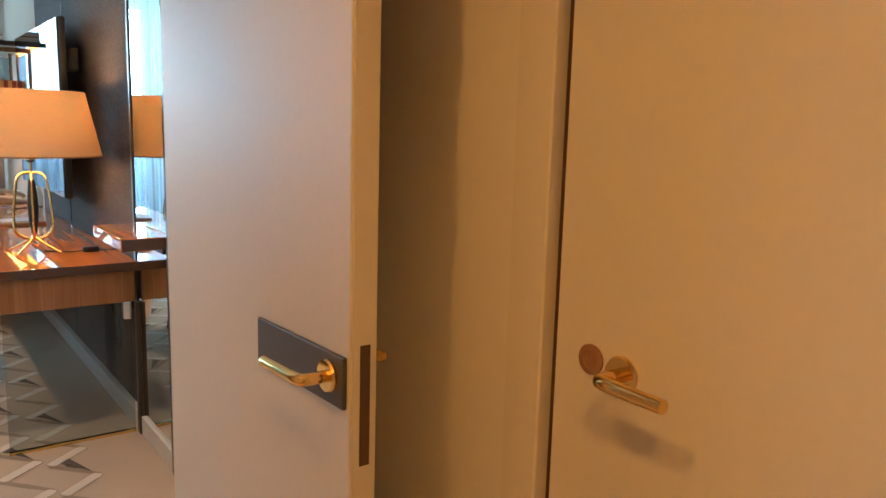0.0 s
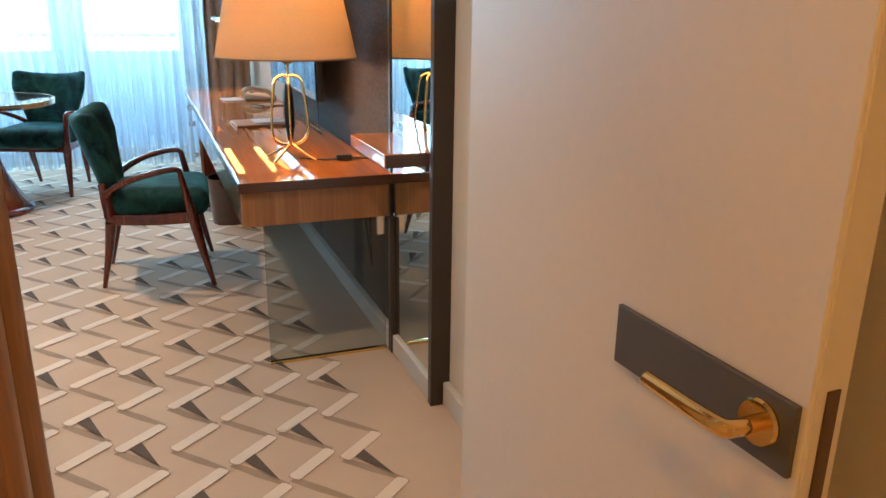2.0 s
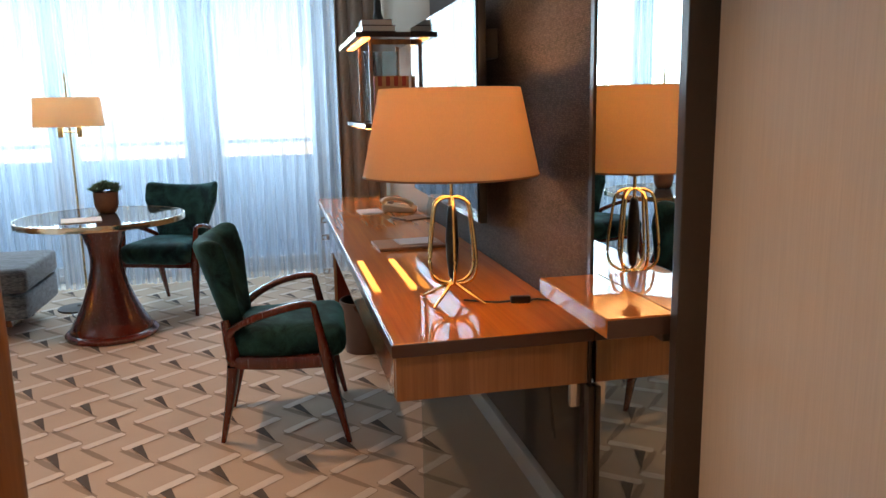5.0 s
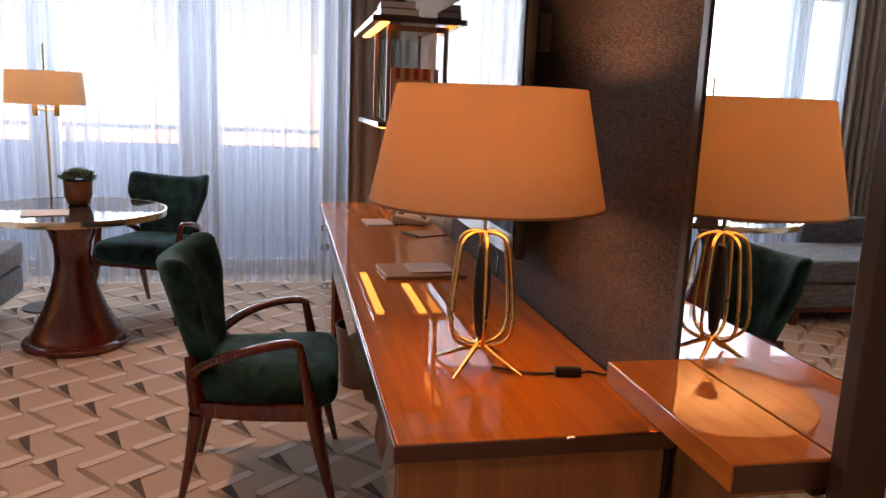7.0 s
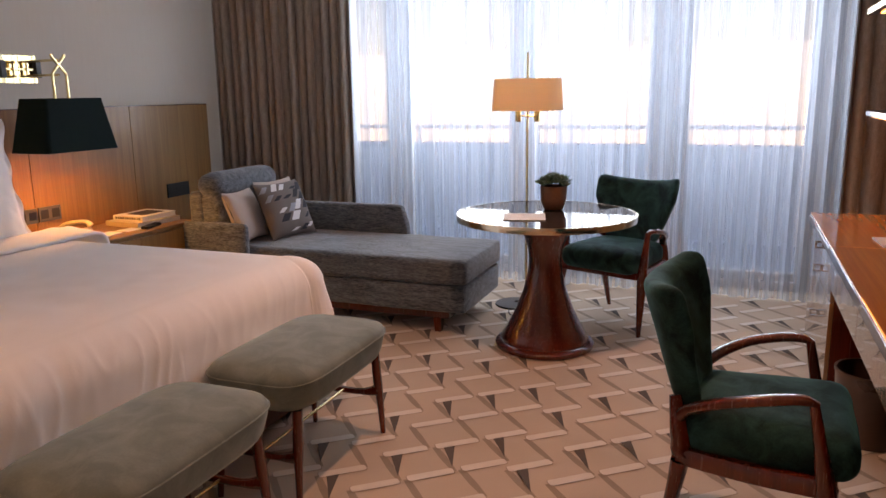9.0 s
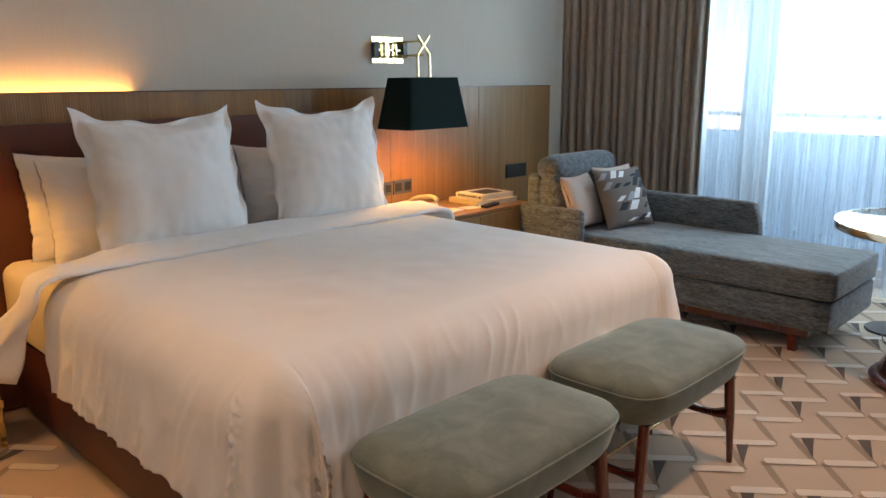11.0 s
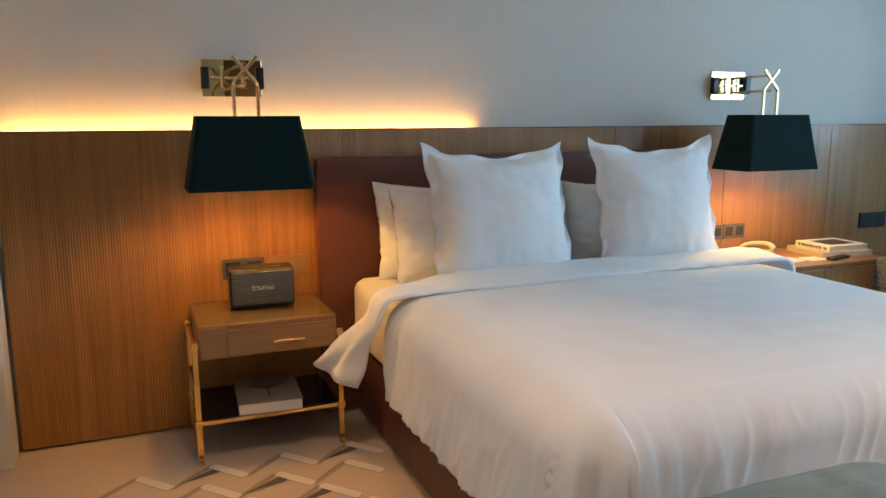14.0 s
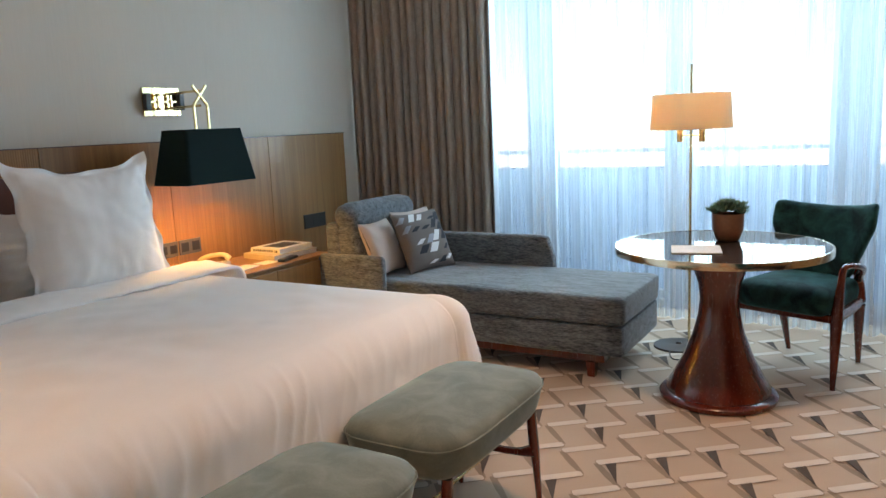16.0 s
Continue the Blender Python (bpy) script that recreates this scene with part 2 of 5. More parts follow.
M = dict(
    carpet=plain("carpet", (0.53, 0.42, 0.33), 0.97, 0, 0.10, 220, 2.5, 0.5, spec=0.1),
    carpet_light=plain("carpet_light", (0.68, 0.61, 0.535), 0.97, 0, 0.08, 240, 6, 0.5, spec=0.1),
    carpet_brown=plain("carpet_brown", (0.335, 0.262, 0.203), 0.97, 0, 0.12, 240, 6, 0.5, spec=0.1),
    carpet_dark=plain("carpet_dark", (0.125, 0.105, 0.092), 0.97, 0, 0.12, 240, 6, 0.5, spec=0.1),
    paint=plain("white_paint", (0.74, 0.70, 0.64), 0.55, 0, 0.03, 30, 2, 0.05),
    door_paint=plain("door_paint", (0.70, 0.655, 0.59), 0.50, 0, 0.03, 60, 2, 0.03),
    skirting=plain("skirting_paint", (0.62, 0.58, 0.53), 0.45, 0, 0.03, 60, 4, 0.03),
    paper=ribbed_paper("cream_wallpaper", (0.66, 0.61, 0.54)),
    # cream paper darkened and warmed to paint lamplight behind the shelf
    lamp_tint_paper=ribbed_paper("lamp_tinted_wallpaper", (0.43, 0.33, 0.245)),
    grey_paper=ribbed_paper("grey_wallpaper", (0.635, 0.595, 0.53), 0.04),
    ceiling=plain("ceiling_paint", (0.80, 0.78, 0.75), 0.8, 0, 0.02, 20, 2, 0.03),
    fabric_wall=wall_cloth("woven_wall_cloth", (0.045, 0.036, 0.033), (0.18, 0.146, 0.13)),
    bronze=plain("dark_bronze", (0.06, 0.046, 0.036), 0.35, 0.3, 0.1, 60, 4, 0.03),
    jamb=wood("jamb_wood", (0.36, 0.18, 0.075), (0.22, 0.10, 0.04), 2, 0.35, 0.4),
    mirror=polished("mirror_silver", (0.80, 0.835, 0.815), 1.0),
    oak_lacquer=wood("lacquered_oak", (0.64, 0.215, 0.045), (0.40, 0.115, 0.023), 1, 0.45, 1.0, 0.7, spec=0.02),
    oak_end=wood("oak_end", (0.38, 0.18, 0.072), (0.23, 0.10, 0.038), 2, 0.35, 0.5),
    oak_front=wood("oak_front", (0.40, 0.20, 0.085), (0.26, 0.12, 0.05), 2, 0.25, 1.0),
    edge=plain("dark_edge", (0.07, 0.03, 0.018), 0.3, 0, 0.1, 50, 5, 0.02, coat=0.6),
    panel=wood("oak_panel", (0.42, 0.195, 0.048), (0.235, 0.102, 0.023), 2, 0.42, 0.15, world=True),
    panel_plain=wood("oak_veneer", (0.35, 0.178, 0.062), (0.215, 0.102, 0.034), 2, 0.4, 0.2, world=True),
    panel_top=wood("oak_night_table", (0.37, 0.205, 0.09), (0.235, 0.120, 0.050), 1, 0.4, 0.35),
    mahogany=wood("red_mahogany", (0.145, 0.017, 0.007), (0.078, 0.009, 0.0045), 2, 0.25, 0.8, 0.9, 0.02),
    leather=plain("oxblood_leather", (0.115, 0.032, 0.020), 0.45, 0, 0.12, 180, 3, 0.25),
    green=velvet("green_velvet", (0.002, 0.017, 0.019), (0.018, 0.088, 0.086)),
    sage=velvet("sage_velvet", (0.142, 0.172, 0.157), (0.215, 0.25, 0.228)),
    green_silk=plain("dark_green_silk", (0.003, 0.014, 0.014), 0.85, 0, 0.15, 150, 6, 0.08, spec=0.15),
    shade_inner=plain("shade_lining", (0.85, 0.70, 0.45), 0.7, 0, 0.03, 60, 6, 0.02),
    linen=plain("white_linen", (0.85, 0.845, 0.84), 0.85, 0, 0.025, 260, 5, 0.12, sheen=0.15, spec=0.2),
    mattress=plain("mattress_cotton", (0.78, 0.73, 0.65), 0.9, 0, 0.03, 200, 5, 0.1),
    chaise=weave("grey_boucle", (0.032, 0.038, 0.043), (0.205, 0.238, 0.262), 0.006, (0.22, 1.0, 1.4), 0.95, 0.6, 0.4, 0.3),
    blush=plain("blush_cushion", (0.52, 0.42, 0.37), 0.9, 0, 0.06, 200, 8, 0.2, sheen=0.2),
    cushion=plain("grey_brown_cushion", (0.16, 0.135, 0.125), 0.9, 0, 0.1, 200, 8, 0.2),
    patch_white=plain("patch_white", (0.70, 0.70, 0.70), 0.9, 0, 0.05, 200, 8, 0.2),
    patch_dark=plain("patch_dark", (0.025, 0.028, 0.035), 0.9, 0, 0.05, 200, 8, 0.2),
    patch_blue=plain("patch_blue", (0.30, 0.33, 0.38), 0.9, 0, 0.05, 200, 8, 0.2),
    drape=weave("taupe_drape", (0.26, 0.205, 0.168), (0.42, 0.34, 0.285), 0.003, (1, 1, 0.3), 0.95, 0.3, 0.4, 0.2),
    sheer=sheer_cloth("sheer_voile"),
    brass=metal("polished_brass", (0.86, 0.60, 0.24), 0.12),
    pale_brass=metal("pale_brass", (0.83, 0.66, 0.36), 0.22),
    plate_brass=polished("mirror_brass", (0.62, 0.47, 0.24), 1.0),
    champagne=metal("champagne_metal", (0.80, 0.70, 0.53), 0.14),
    chrome=metal("chrome", (0.80, 0.80, 0.80), 0.12),
    black=plain("black_lacquer", (0.012, 0.011, 0.011), 0.35, 0, 0.1, 60, 6, 0.02),
    black_plastic=plain("black_plastic", (0.015, 0.014, 0.014), 0.45, 0, 0.1, 200, 6, 0.05),
    screen=polished("tv_glass", (0.008, 0.008, 0.009), 0.0),
    slate=plain("slate_plate", (0.085, 0.080, 0.078), 0.5, 0, 0.06, 120, 6, 0.05),
    shade=lampshade("parchment_shade", (0.80, 0.61, 0.41), 0.33),
    floor_shade=lampshade("warm_parchment_shade", (0.82, 0.69, 0.51), 0.50),
    diffuser=lampshade("acrylic_diffuser", (0.96, 0.90, 0.76), 0.9, 0.35),
    led_soft=glow("shelf_light_strip", (1.0, 0.42, 0.08), 6.0),
    led=glow("light_strip", (1.0, 0.50, 0.14), 4.5),
    glass=clear_glass("window_glass"),
    panel_glass=clear_glass("clear_panel_glass", (0.80, 0.84, 0.84)),
    frame_paint=plain("window_frame_paint", (0.60, 0.61, 0.63), 0.5, 0, 0.03, 40, 3, 0.03),
    # blue in this base colour paints the skylight on the shaded balcony
    sky_tinted_concrete=plain("balcony_render_sky_tint", (0.44, 0.54, 0.67), 0.9, 0, 0.12, 25, 2, 0.3),
    paperwhite=plain("paper_white", (0.74, 0.71, 0.66), 0.8, 0, 0.03, 100, 8, 0.02),
    tan=plain("tan_leather", (0.30, 0.155, 0.085), 0.5, 0, 0.1, 150, 8, 0.1),
    ivory=plain("ivory_plastic", (0.58, 0.49, 0.36), 0.4, 0, 0.04, 60, 8, 0.02),
    red=plain("red_print", (0.50, 0.07, 0.035), 0.6, 0, 0.06, 80, 8, 0.02),
    orange=plain("orange_print", (0.76, 0.42, 0.19), 0.6, 0, 0.06, 80, 8, 0.02),
    grey_cover=plain("grey_cover", (0.19, 0.165, 0.13), 0.5, 0, 0.1, 60, 8, 0.03),
    ink=plain("ink", (0.03, 0.02, 0.018), 0.6, 0, 0.1, 60, 8, 0.0),
    grille=weave("speaker_grille", (0.10, 0.105, 0.09), (0.27, 0.275, 0.24), 0.003, (1, 1, 1), 0.8, 0.3, 0.2, 0.0),
    pot=plain("copper_pot", (0.24, 0.105, 0.055), 0.5, 0.0, 0.18, 60, 12, 0.15),
    leaf=plain("succulent_leaf", (0.09, 0.165, 0.085), 0.5, 0, 0.3, 40, 15, 0.05),
    soil=plain("soil", (0.035, 0.025, 0.018), 0.95, 0, 0.3, 90, 15, 0.5),
    table_stone=tabletop("glossy_tabletop", (0.04, 0.030, 0.027)),
)

# ---- building helpers ----


def part(name, bm, material, parent=None, label="", smooth=40):
    """Links a bmesh as one mesh object, under a thing or a part."""
    if smooth:
        bmesh.ops.recalc_face_normals(bm, faces=bm.faces)
    # broad flat faces keep their own normals beside narrow bevels
    hard = []
    if smooth and smooth <= 60:
        bm.edges.index_update()
        for e in bm.edges:
            if len(e.link_faces) == 2 and e.calc_face_angle(0.0) > 0.12:
                p, q = (f.calc_area() for f in e.link_faces)
                if max(p, q) > 8 * min(p, q):
                    hard.append(e.index)
    me = bpy.data.meshes.new(name)
    bm.to_mesh(me)
    bm.free()
    for mt in material if isinstance(material, (list, tuple)) else (material,):
        me.materials.append(mt)
    if smooth:
        me.polygons.foreach_set("use_smooth", [True] * len(me.polygons))
        me.set_sharp_from_angle(angle=radians(smooth))
        for i in hard:
            me.edges[i].use_edge_sharp = True
    ob = new(name, me)
    if parent is not None:
        ob.parent = parent
    if label:
        ob["label"] = label
    return ob


def thing(name, m, label, category, group="", kind=""):
    e = new(name)
    e.empty_display_size = 0.1
    e.matrix_basis = m
    return tagged(e, label, category, group, kind)


def box(x0, x1, y0, y1, z0, z1, bevel=0.003, seg=2, bm=None):
    """A box with rounded edges."""
    b = bmesh.new()
    bmesh.ops.create_cube(b, size=1)
    for v in b.verts:
        v.co = ((x0 + x1) / 2 + v.co.x * (x1 - x0), (y0 + y1) / 2 + v.co.y * (y1 - y0), (z0 + z1) / 2 + v.co.z * (z1 - z0))
    if bevel:
        bmesh.ops.bevel(b, geom=b.edges[:], offset=min(bevel, 0.45 * min(abs(x1 - x0), abs(y1 - y0), abs(z1 - z0))), segments=seg, affect="EDGES", profile=0.5)
    if bm is None:
        return b
    merge(bm, b)
    return bm


def merge(bm, b, m=None):
    me = bpy.data.meshes.new("tmp")
    if m is not None:
        b.transform(m)
    b.to_mesh(me)
    b.free()
    bm.from_mesh(me)
    bpy.data.meshes.remove(me)


def lathe(profile, n=40, centre=(0, 0, 0)):
    """A turned body from (radius, height) pairs."""
    b = bmesh.new()
    rings = []
    for r, z in profile:
        rings.append([b.verts.new((centre[0] + r * math.cos(2 * math.pi * i / n), centre[1] + r * math.sin(2 * math.pi * i / n), centre[2] + z)) for i in range(n)])
    for p, q in zip(rings, rings[1:]):
        for i in range(n):
            b.faces.new((p[i], p[(i + 1) % n], q[(i + 1) % n], q[i]))
    for ring, r in ((rings[0], profile[0][0]), (rings[-1], profile[-1][0])):
        if r > 1e-4 and tuple(profile[0]) != tuple(profile[-1]):
            b.faces.new(ring)
    bmesh.ops.remove_doubles(b, verts=b.verts, dist=1e-5)
    return b


def curve_points(pts, n=8):
    """A smooth line through the points."""
    p = [Vector(q) for q in pts]
    p = [p[0] * 2 - p[1]] + p + [p[-1] * 2 - p[-2]]
    out = []
    for a, b, c, d in zip(p, p[1:], p[2:], p[3:]):
        for i in range(n):
            t = i / n
            out.append(0.5 * (2 * b + (c - a) * t + (2 * a - 5 * b + 4 * c - d) * t * t + (3 * b - a - 3 * c + d) * t ** 3))
    return out + [p[-2]]


def sweep(pts, radii, n=10, squash=1.0, up=(0, 0, 1), square=0.0, bm=None):
    """A limb along a line; radii one for all, or one for each end, or one per point. square > 0 rounds it toward a rectangle."""
    b = bmesh.new()
    p = [Vector(q) for q in pts]
    k = len(p)
    if not isinstance(radii, (list, tuple)):
        radii = [radii] * k
    elif len(radii) != k:
        m = len(radii) - 1
        radii = [radii[min(int(i / (k - 1) * m), m - 1)] * (1 - (i / (k - 1) * m - min(int(i / (k - 1) * m), m - 1))) + radii[min(int(i / (k - 1) * m), m - 1) + 1] * (i / (k - 1) * m - min(int(i / (k - 1) * m), m - 1)) for i in range(k)]
    rings = []
    u = Vector(up)
    for i in range(k):
        d = (p[min(i + 1, k - 1)] - p[max(i - 1, 0)]).normalized()
        s = d.cross(u)
        if s.length < 0.05:
            s = d.cross(Vector((1, 0, 0.01)))
        s.normalize()
        w = s.cross(d).normalized()
        ring = []
        for j in range(n):
            a = 2 * math.pi * (j + 0.5) / n
            ca, sa = math.cos(a), math.sin(a)
            if square:
                e = 1 - square
                ca, sa = math.copysign(abs(ca) ** e, ca), math.copysign(abs(sa) ** e, sa)
            ring.append(b.verts.new(p[i] + s * ca * radii[i] + w * sa * radii[i] * squash))
        rings.append(ring)
    for a, c in zip(rings, rings[1:]):
        for j in range(n):
            b.faces.new((a[j], a[(j + 1) % n], c[(j + 1) % n], c[j]))
    b.faces.new(rings[0])
    b.faces.new(rings[-1])
    if bm is None:
        return b
    merge(bm, b)
    return bm


def patch(fn, nu, nv, thick=0.0):
    """A surface fn(u, v) over the unit square, given a thickness if wanted."""
    b = bmesh.new()
    g = [[b.verts.new(fn(i / nu, j / nv)) for j in range(nv + 1)] for i in range(nu + 1)]
    for i in range(nu):
        for j in range(nv):
            b.faces.new((g[i][j], g[i + 1][j], g[i + 1][j + 1], g[i][j + 1]))
    if thick:
        bmesh.ops.recalc_face_normals(b, faces=b.faces)
        bmesh.ops.solidify(b, geom=b.faces[:], thickness=thick)
    return b


def soft_box(x0, x1, y0, y1, z0, z1, r=0.05, crown=0.0, n=14, wobble=0.0):
    """An upholstered block: rounded edges, crowned top, slight unevenness."""
    b = bmesh.new()
    bmesh.ops.create_cube(b, size=2)
    bmesh.ops.subdivide_edges(b, edges=b.edges[:], cuts=n, use_grid_fill=True)
    h = Vector(((x1 - x0) / 2, (y1 - y0) / 2, (z1 - z0) / 2))
    c = Vector(((x1 + x0) / 2, (y1 + y0) / 2, (z1 + z0) / 2))
    rr = min(r, h.x * 0.98, h.y * 0.98, h.z * 0.98)
    for v in b.verts:
        # crowd points toward the edges
        q = Vector([math.copysign(1 - (1 - abs(t)) ** 1.6, t) for t in v.co])
        p = Vector((q.x * h.x, q.y * h.y, q.z * h.z))
        inner = Vector([max(-hh + rr, min(hh - rr, pp)) for pp, hh in zip(p, h)])
        d = p - inner
        if d.length > 1e-9:
            p = inner + d.normalized() * rr
        if crown and q.z > 0:
            p.z += crown * (1 - q.x ** 2) * (1 - q.y ** 2) * q.z
        if wobble:
            p += Vector(noise.noise_vector((p + c) * 7)) * wobble
        v.co = c + p
    return b

# ---- the large structure ----
H = 2.62


def slab(name, spans, material, label, category, bevel=0.0):
    """One piece of the setting made of axis-aligned blocks."""
    b = bmesh.new()
    for s in spans:
        box(*s, bevel=bevel, seg=1, bm=b)
    return tagged(part(name, b, material, smooth=30), label, category, kind="structure")


floor = slab("floor", [(-4.1, 1.25, -1.7, 8.2, -0.12, 0)], M["carpet"], "beige wall-to-wall carpet with a woven zigzag pattern", "floor")
slab("ceiling", [(-4.1, 1.25, 1.66, 8.2, H, H + 0.12)], M["ceiling"], "plain white painted ceiling of the bedroom", "ceiling")
slab("ceiling_hall", [(-0.7, 1.25, -1.7, 1.66, 2.42, 2.54)], M["ceiling"], "plain white painted ceiling of the entrance hall", "ceiling")
slab("wall_east", [(1.037, 1.25, 1.84, 8.2, 0, H)], M["paper"], "cream wallpapered wall behind the writing desk", "wall")
slab("wall_west", [(-4.1, -3.93, 1.4, 8.2, 0, H)], M["grey_paper"], "pale grey wallpapered wall behind the bed", "wall")
slab("wall_entry", [(-0.62, -0.205, 1.84, 2.11, 0, H), (0.946, 1.037, 1.84, 2.06, 0, H), (-0.205, 0.946, 1.84, 2.06, 2.12, H), (0.736, 0.946, 1.79, 1.838, 0, 2.12)], M["paper"],
     "cream wall with the doorway from the hall", "wall")
slab("wall_south", [(-3.0, -0.62, 1.60, 1.76, 0, H), (-3.93, -3.0, 1.60, 1.76, 2.12, H), (-3.93, -3.86, 1.60, 1.76, 0, 2.12)], M["paper"],
     "cream wall with a side doorway by the bed", "wall")
slab("wall_hall_east", [(0.946, 1.10, 0.90, 1.84, 0, 2.42), (0.946, 1.10, -0.16, 0.90, 2.12, 2.42), (0.946, 1.10, -1.7, -0.16, 0, 2.42)], M["paint"],
     "warm white painted wall of the entrance hall", "wall")
slab("wall_hall_west", [(-0.7, -0.62, -1.7, 1.66, 0, 2.42)], M["paint"], "plain white wall of the entrance hall", "wall")
slab("wall_hall_south", [(-0.62, 0.946, -1.7, -1.6, 0, 2.42)], M["paint"], "plain white end wall of the entrance hall", "wall")
slab("wall_closet", [(-3.93, -3.0, 0.9, 1.0, 0, 2.2), (-3.1, -3.0, 1.0, 1.60, 0, 2.2), (-3.93, -3.0, 1.0, 1.60, 2.12, 2.2)], M["paint"], "plain wall behind the side doorway", "wall")

# window wall: four glazed bays between posts, with a sill strip and a lintel
POSTS = ((-2.60, 0.07), (-1.56, 0.06), (-0.47, 0.105), (0.57, 0.09))
slab("wall_north", [(0.66, 1.037, 8.0, 8.2, 0, H), (-3.93, -3.05, 8.0, 8.2, 0, H), (-3.05, 0.66, 8.0, 8.2, 2.46, H), (-3.05, 0.66, 8.0, 8.2, 0, 0.06)]
     + [(x - w, x + w, 8.0, 8.14, 0.06, 2.46) for x, w in POSTS], M["frame_paint"], "grey window wall with slim posts", "wall")
edges = [-3.05] + [e for x, w in POSTS for e in (x - w, x + w)]
for i in range(4):
    a, c = edges[2 * i], edges[2 * i + 1]
    w = thing(f"window_{i + 1}", pose(0, 0, 0), "tall clear glazed window behind sheer curtains", "window", "bedroom windows", "structure")
    b = bmesh.new()
    for s in ((a, a + 0.04, 0.06, 2.46), (c - 0.04, c, 0.06, 2.46), (a + 0.04, c - 0.04, 0.06, 0.12), (a + 0.04, c - 0.04, 2.40, 2.46)):
        box(s[0], s[1], 8.04, 8.10, s[2], s[3], 0.004, 1, b)
    part("window_frame", b, M["frame_paint"], w)
    p = part("pane", box(a + 0.04, c - 0.04, 8.066, 8.074, 0.12, 2.40, 0), M["glass"], w, smooth=0)
    p.visible_shadow = False

# emissive sheet: brightness of the distance put in as glow below the horizon
distance_glow = glow("far_glow_sheet", (0.84, 0.95, 1.0), 0.75)
slab("backdrop", [(-90, 90, 70, 70.5, -40, 5)], distance_glow, "glowing pale sheet standing in for the bright distance beyond the balcony", "backdrop")
slab("balcony_floor", [(-6.5, 4.0, 8.2, 10.2, -0.2, -0.06)], M["sky_tinted_concrete"], "balcony floor outside the windows, tinted blue for skylight", "balcony")
slab("balcony_parapet", [(-6.5, 4.0, 10.0, 10.2, -0.06, 0.88)], M["sky_tinted_concrete"], "solid rendered balcony parapet, tinted blue for skylight", "balcony")
rail = thing("balcony_railing", pose(0, 0, 0), "thin metal railing above the balcony parapet", "railing", kind="structure")
part("top_rail", box(-6.5, 4.0, 10.08, 10.12, 1.03, 1.07, 0.008), M["frame_paint"], rail)
for i in range(8):
    part("post", box(-6.0 + i * 1.35, -5.97 + i * 1.35, 10.09, 10.11, 0.88, 1.03, 0), M["frame_paint"], rail)

# fabric-clad wall, mirror and its dark bronze uprights
slab("wall_panel_fabric", [(1.0, 1.037, 3.33, 5.60, 0.085, H)], M["fabric_wall"], "dark grey-brown woven fabric wall panel behind the desk", "wall panel")
for i, y in enumerate((4.72,)):
    slab(f"trim_{i + 1}", [(0.996, 1.0, y - 0.004, y + 0.004, 0.09, H)], M["black"], "fine dark joint between fabric wall panels", "trim")
# slab added over the cream wall; its tan paints dim warm shelf light
slab("shelf_wall_tint", [(1.022, 1.037, 5.603, 7.90, 0.085, H)], M["lamp_tint_paper"], "added slab behind the open shelf, coloured tan for dim warm light on the cream wall", "wall panel")
slab("baseboard", [(1.012, 1.037, 2.11, 2.79, 0, 0.09)], M["skirting"], "cream painted skirting board by the doorway", "skirting", 0.004)
slab("baseboard_1", [(0.972, 1.037, 2.82, 3.262, 0, 0.082)], M["skirting"], "pale skirting board under the tall mirror", "skirting", 0.003)
slab("baseboard_2", [(0.972, 1.037, 3.335, 5.83, 0, 0.085)], M["skirting"], "pale skirting board under the fabric wall panel", "skirting", 0.003)
mir = thing("wall_mirror", pose(0, 0, 0), "tall narrow wall mirror between dark bronze uprights", "mirror")
part("mirror_glass", box(0.985, 0.995, 2.822, 3.299, 0.082, 2.60, 0), M["mirror"], mir, smooth=0)
part("backing", box(0.995, 1.037, 2.822, 3.262, 0.082, 2.60, 0), M["black"], mir, smooth=0)
part("upright", box(0.966, 1.042, 2.788, 2.821, 0, 2.61, 0.003), M["bronze"], mir)
part("upright", box(0.980, 1.036, 3.300, 3.326, 0, 2.61, 0.002), M["bronze"], mir)
part("foot_post", box(0.966, 0.984, 3.263, 3.2995, 0, 0.578, 0.003), M["bronze"], mir)

# doorway lining: ribbed timber jambs and head
for name, s in (("door_jamb", 1),):
    x = -0.205
    b = bmesh.new()
    box(min(x, x + s * 0.03), max(x, x + s * 0.03), 1.845, 2.118, 0, 2.12, 0.003, 1, b)
    for i, (d, y) in enumerate(((0.048, 1.885), (0.040, 1.945), (0.052, 2.085))):
        merge(b, lathe([(0.030, 0), (0.030, 2.12)], 20), Matrix.Translation((x + s * 0.012 + s * (d - 0.04), y, 0)) @ Matrix.Diagonal((1.35, 1, 1, 1)))
    tagged(part(name, b, M["jamb"]), "ribbed honey-brown timber door jamb", "door frame", kind="structure")
slab("door_head", [(-0.175, 0.945, 1.845, 2.055, 2.09, 2.1195)], M["jamb"], "honey-brown timber door head", "door frame", 0.003)

# ---- carpet pattern: light bars in zigzag columns, brown ribbons, dark slivers ----
PITCH, STEP = 0.167, 0.2835
OFFS = (3.193, 3.141, 3.280, 3.141)
TRI = (0, 1, 0, 0)
BAR = math.radians(40)


def flat(b, pts, z, mi):
    f = b.faces.new([b.verts.new((x, y, z)) for x, y in pts])
    f.material_index = mi


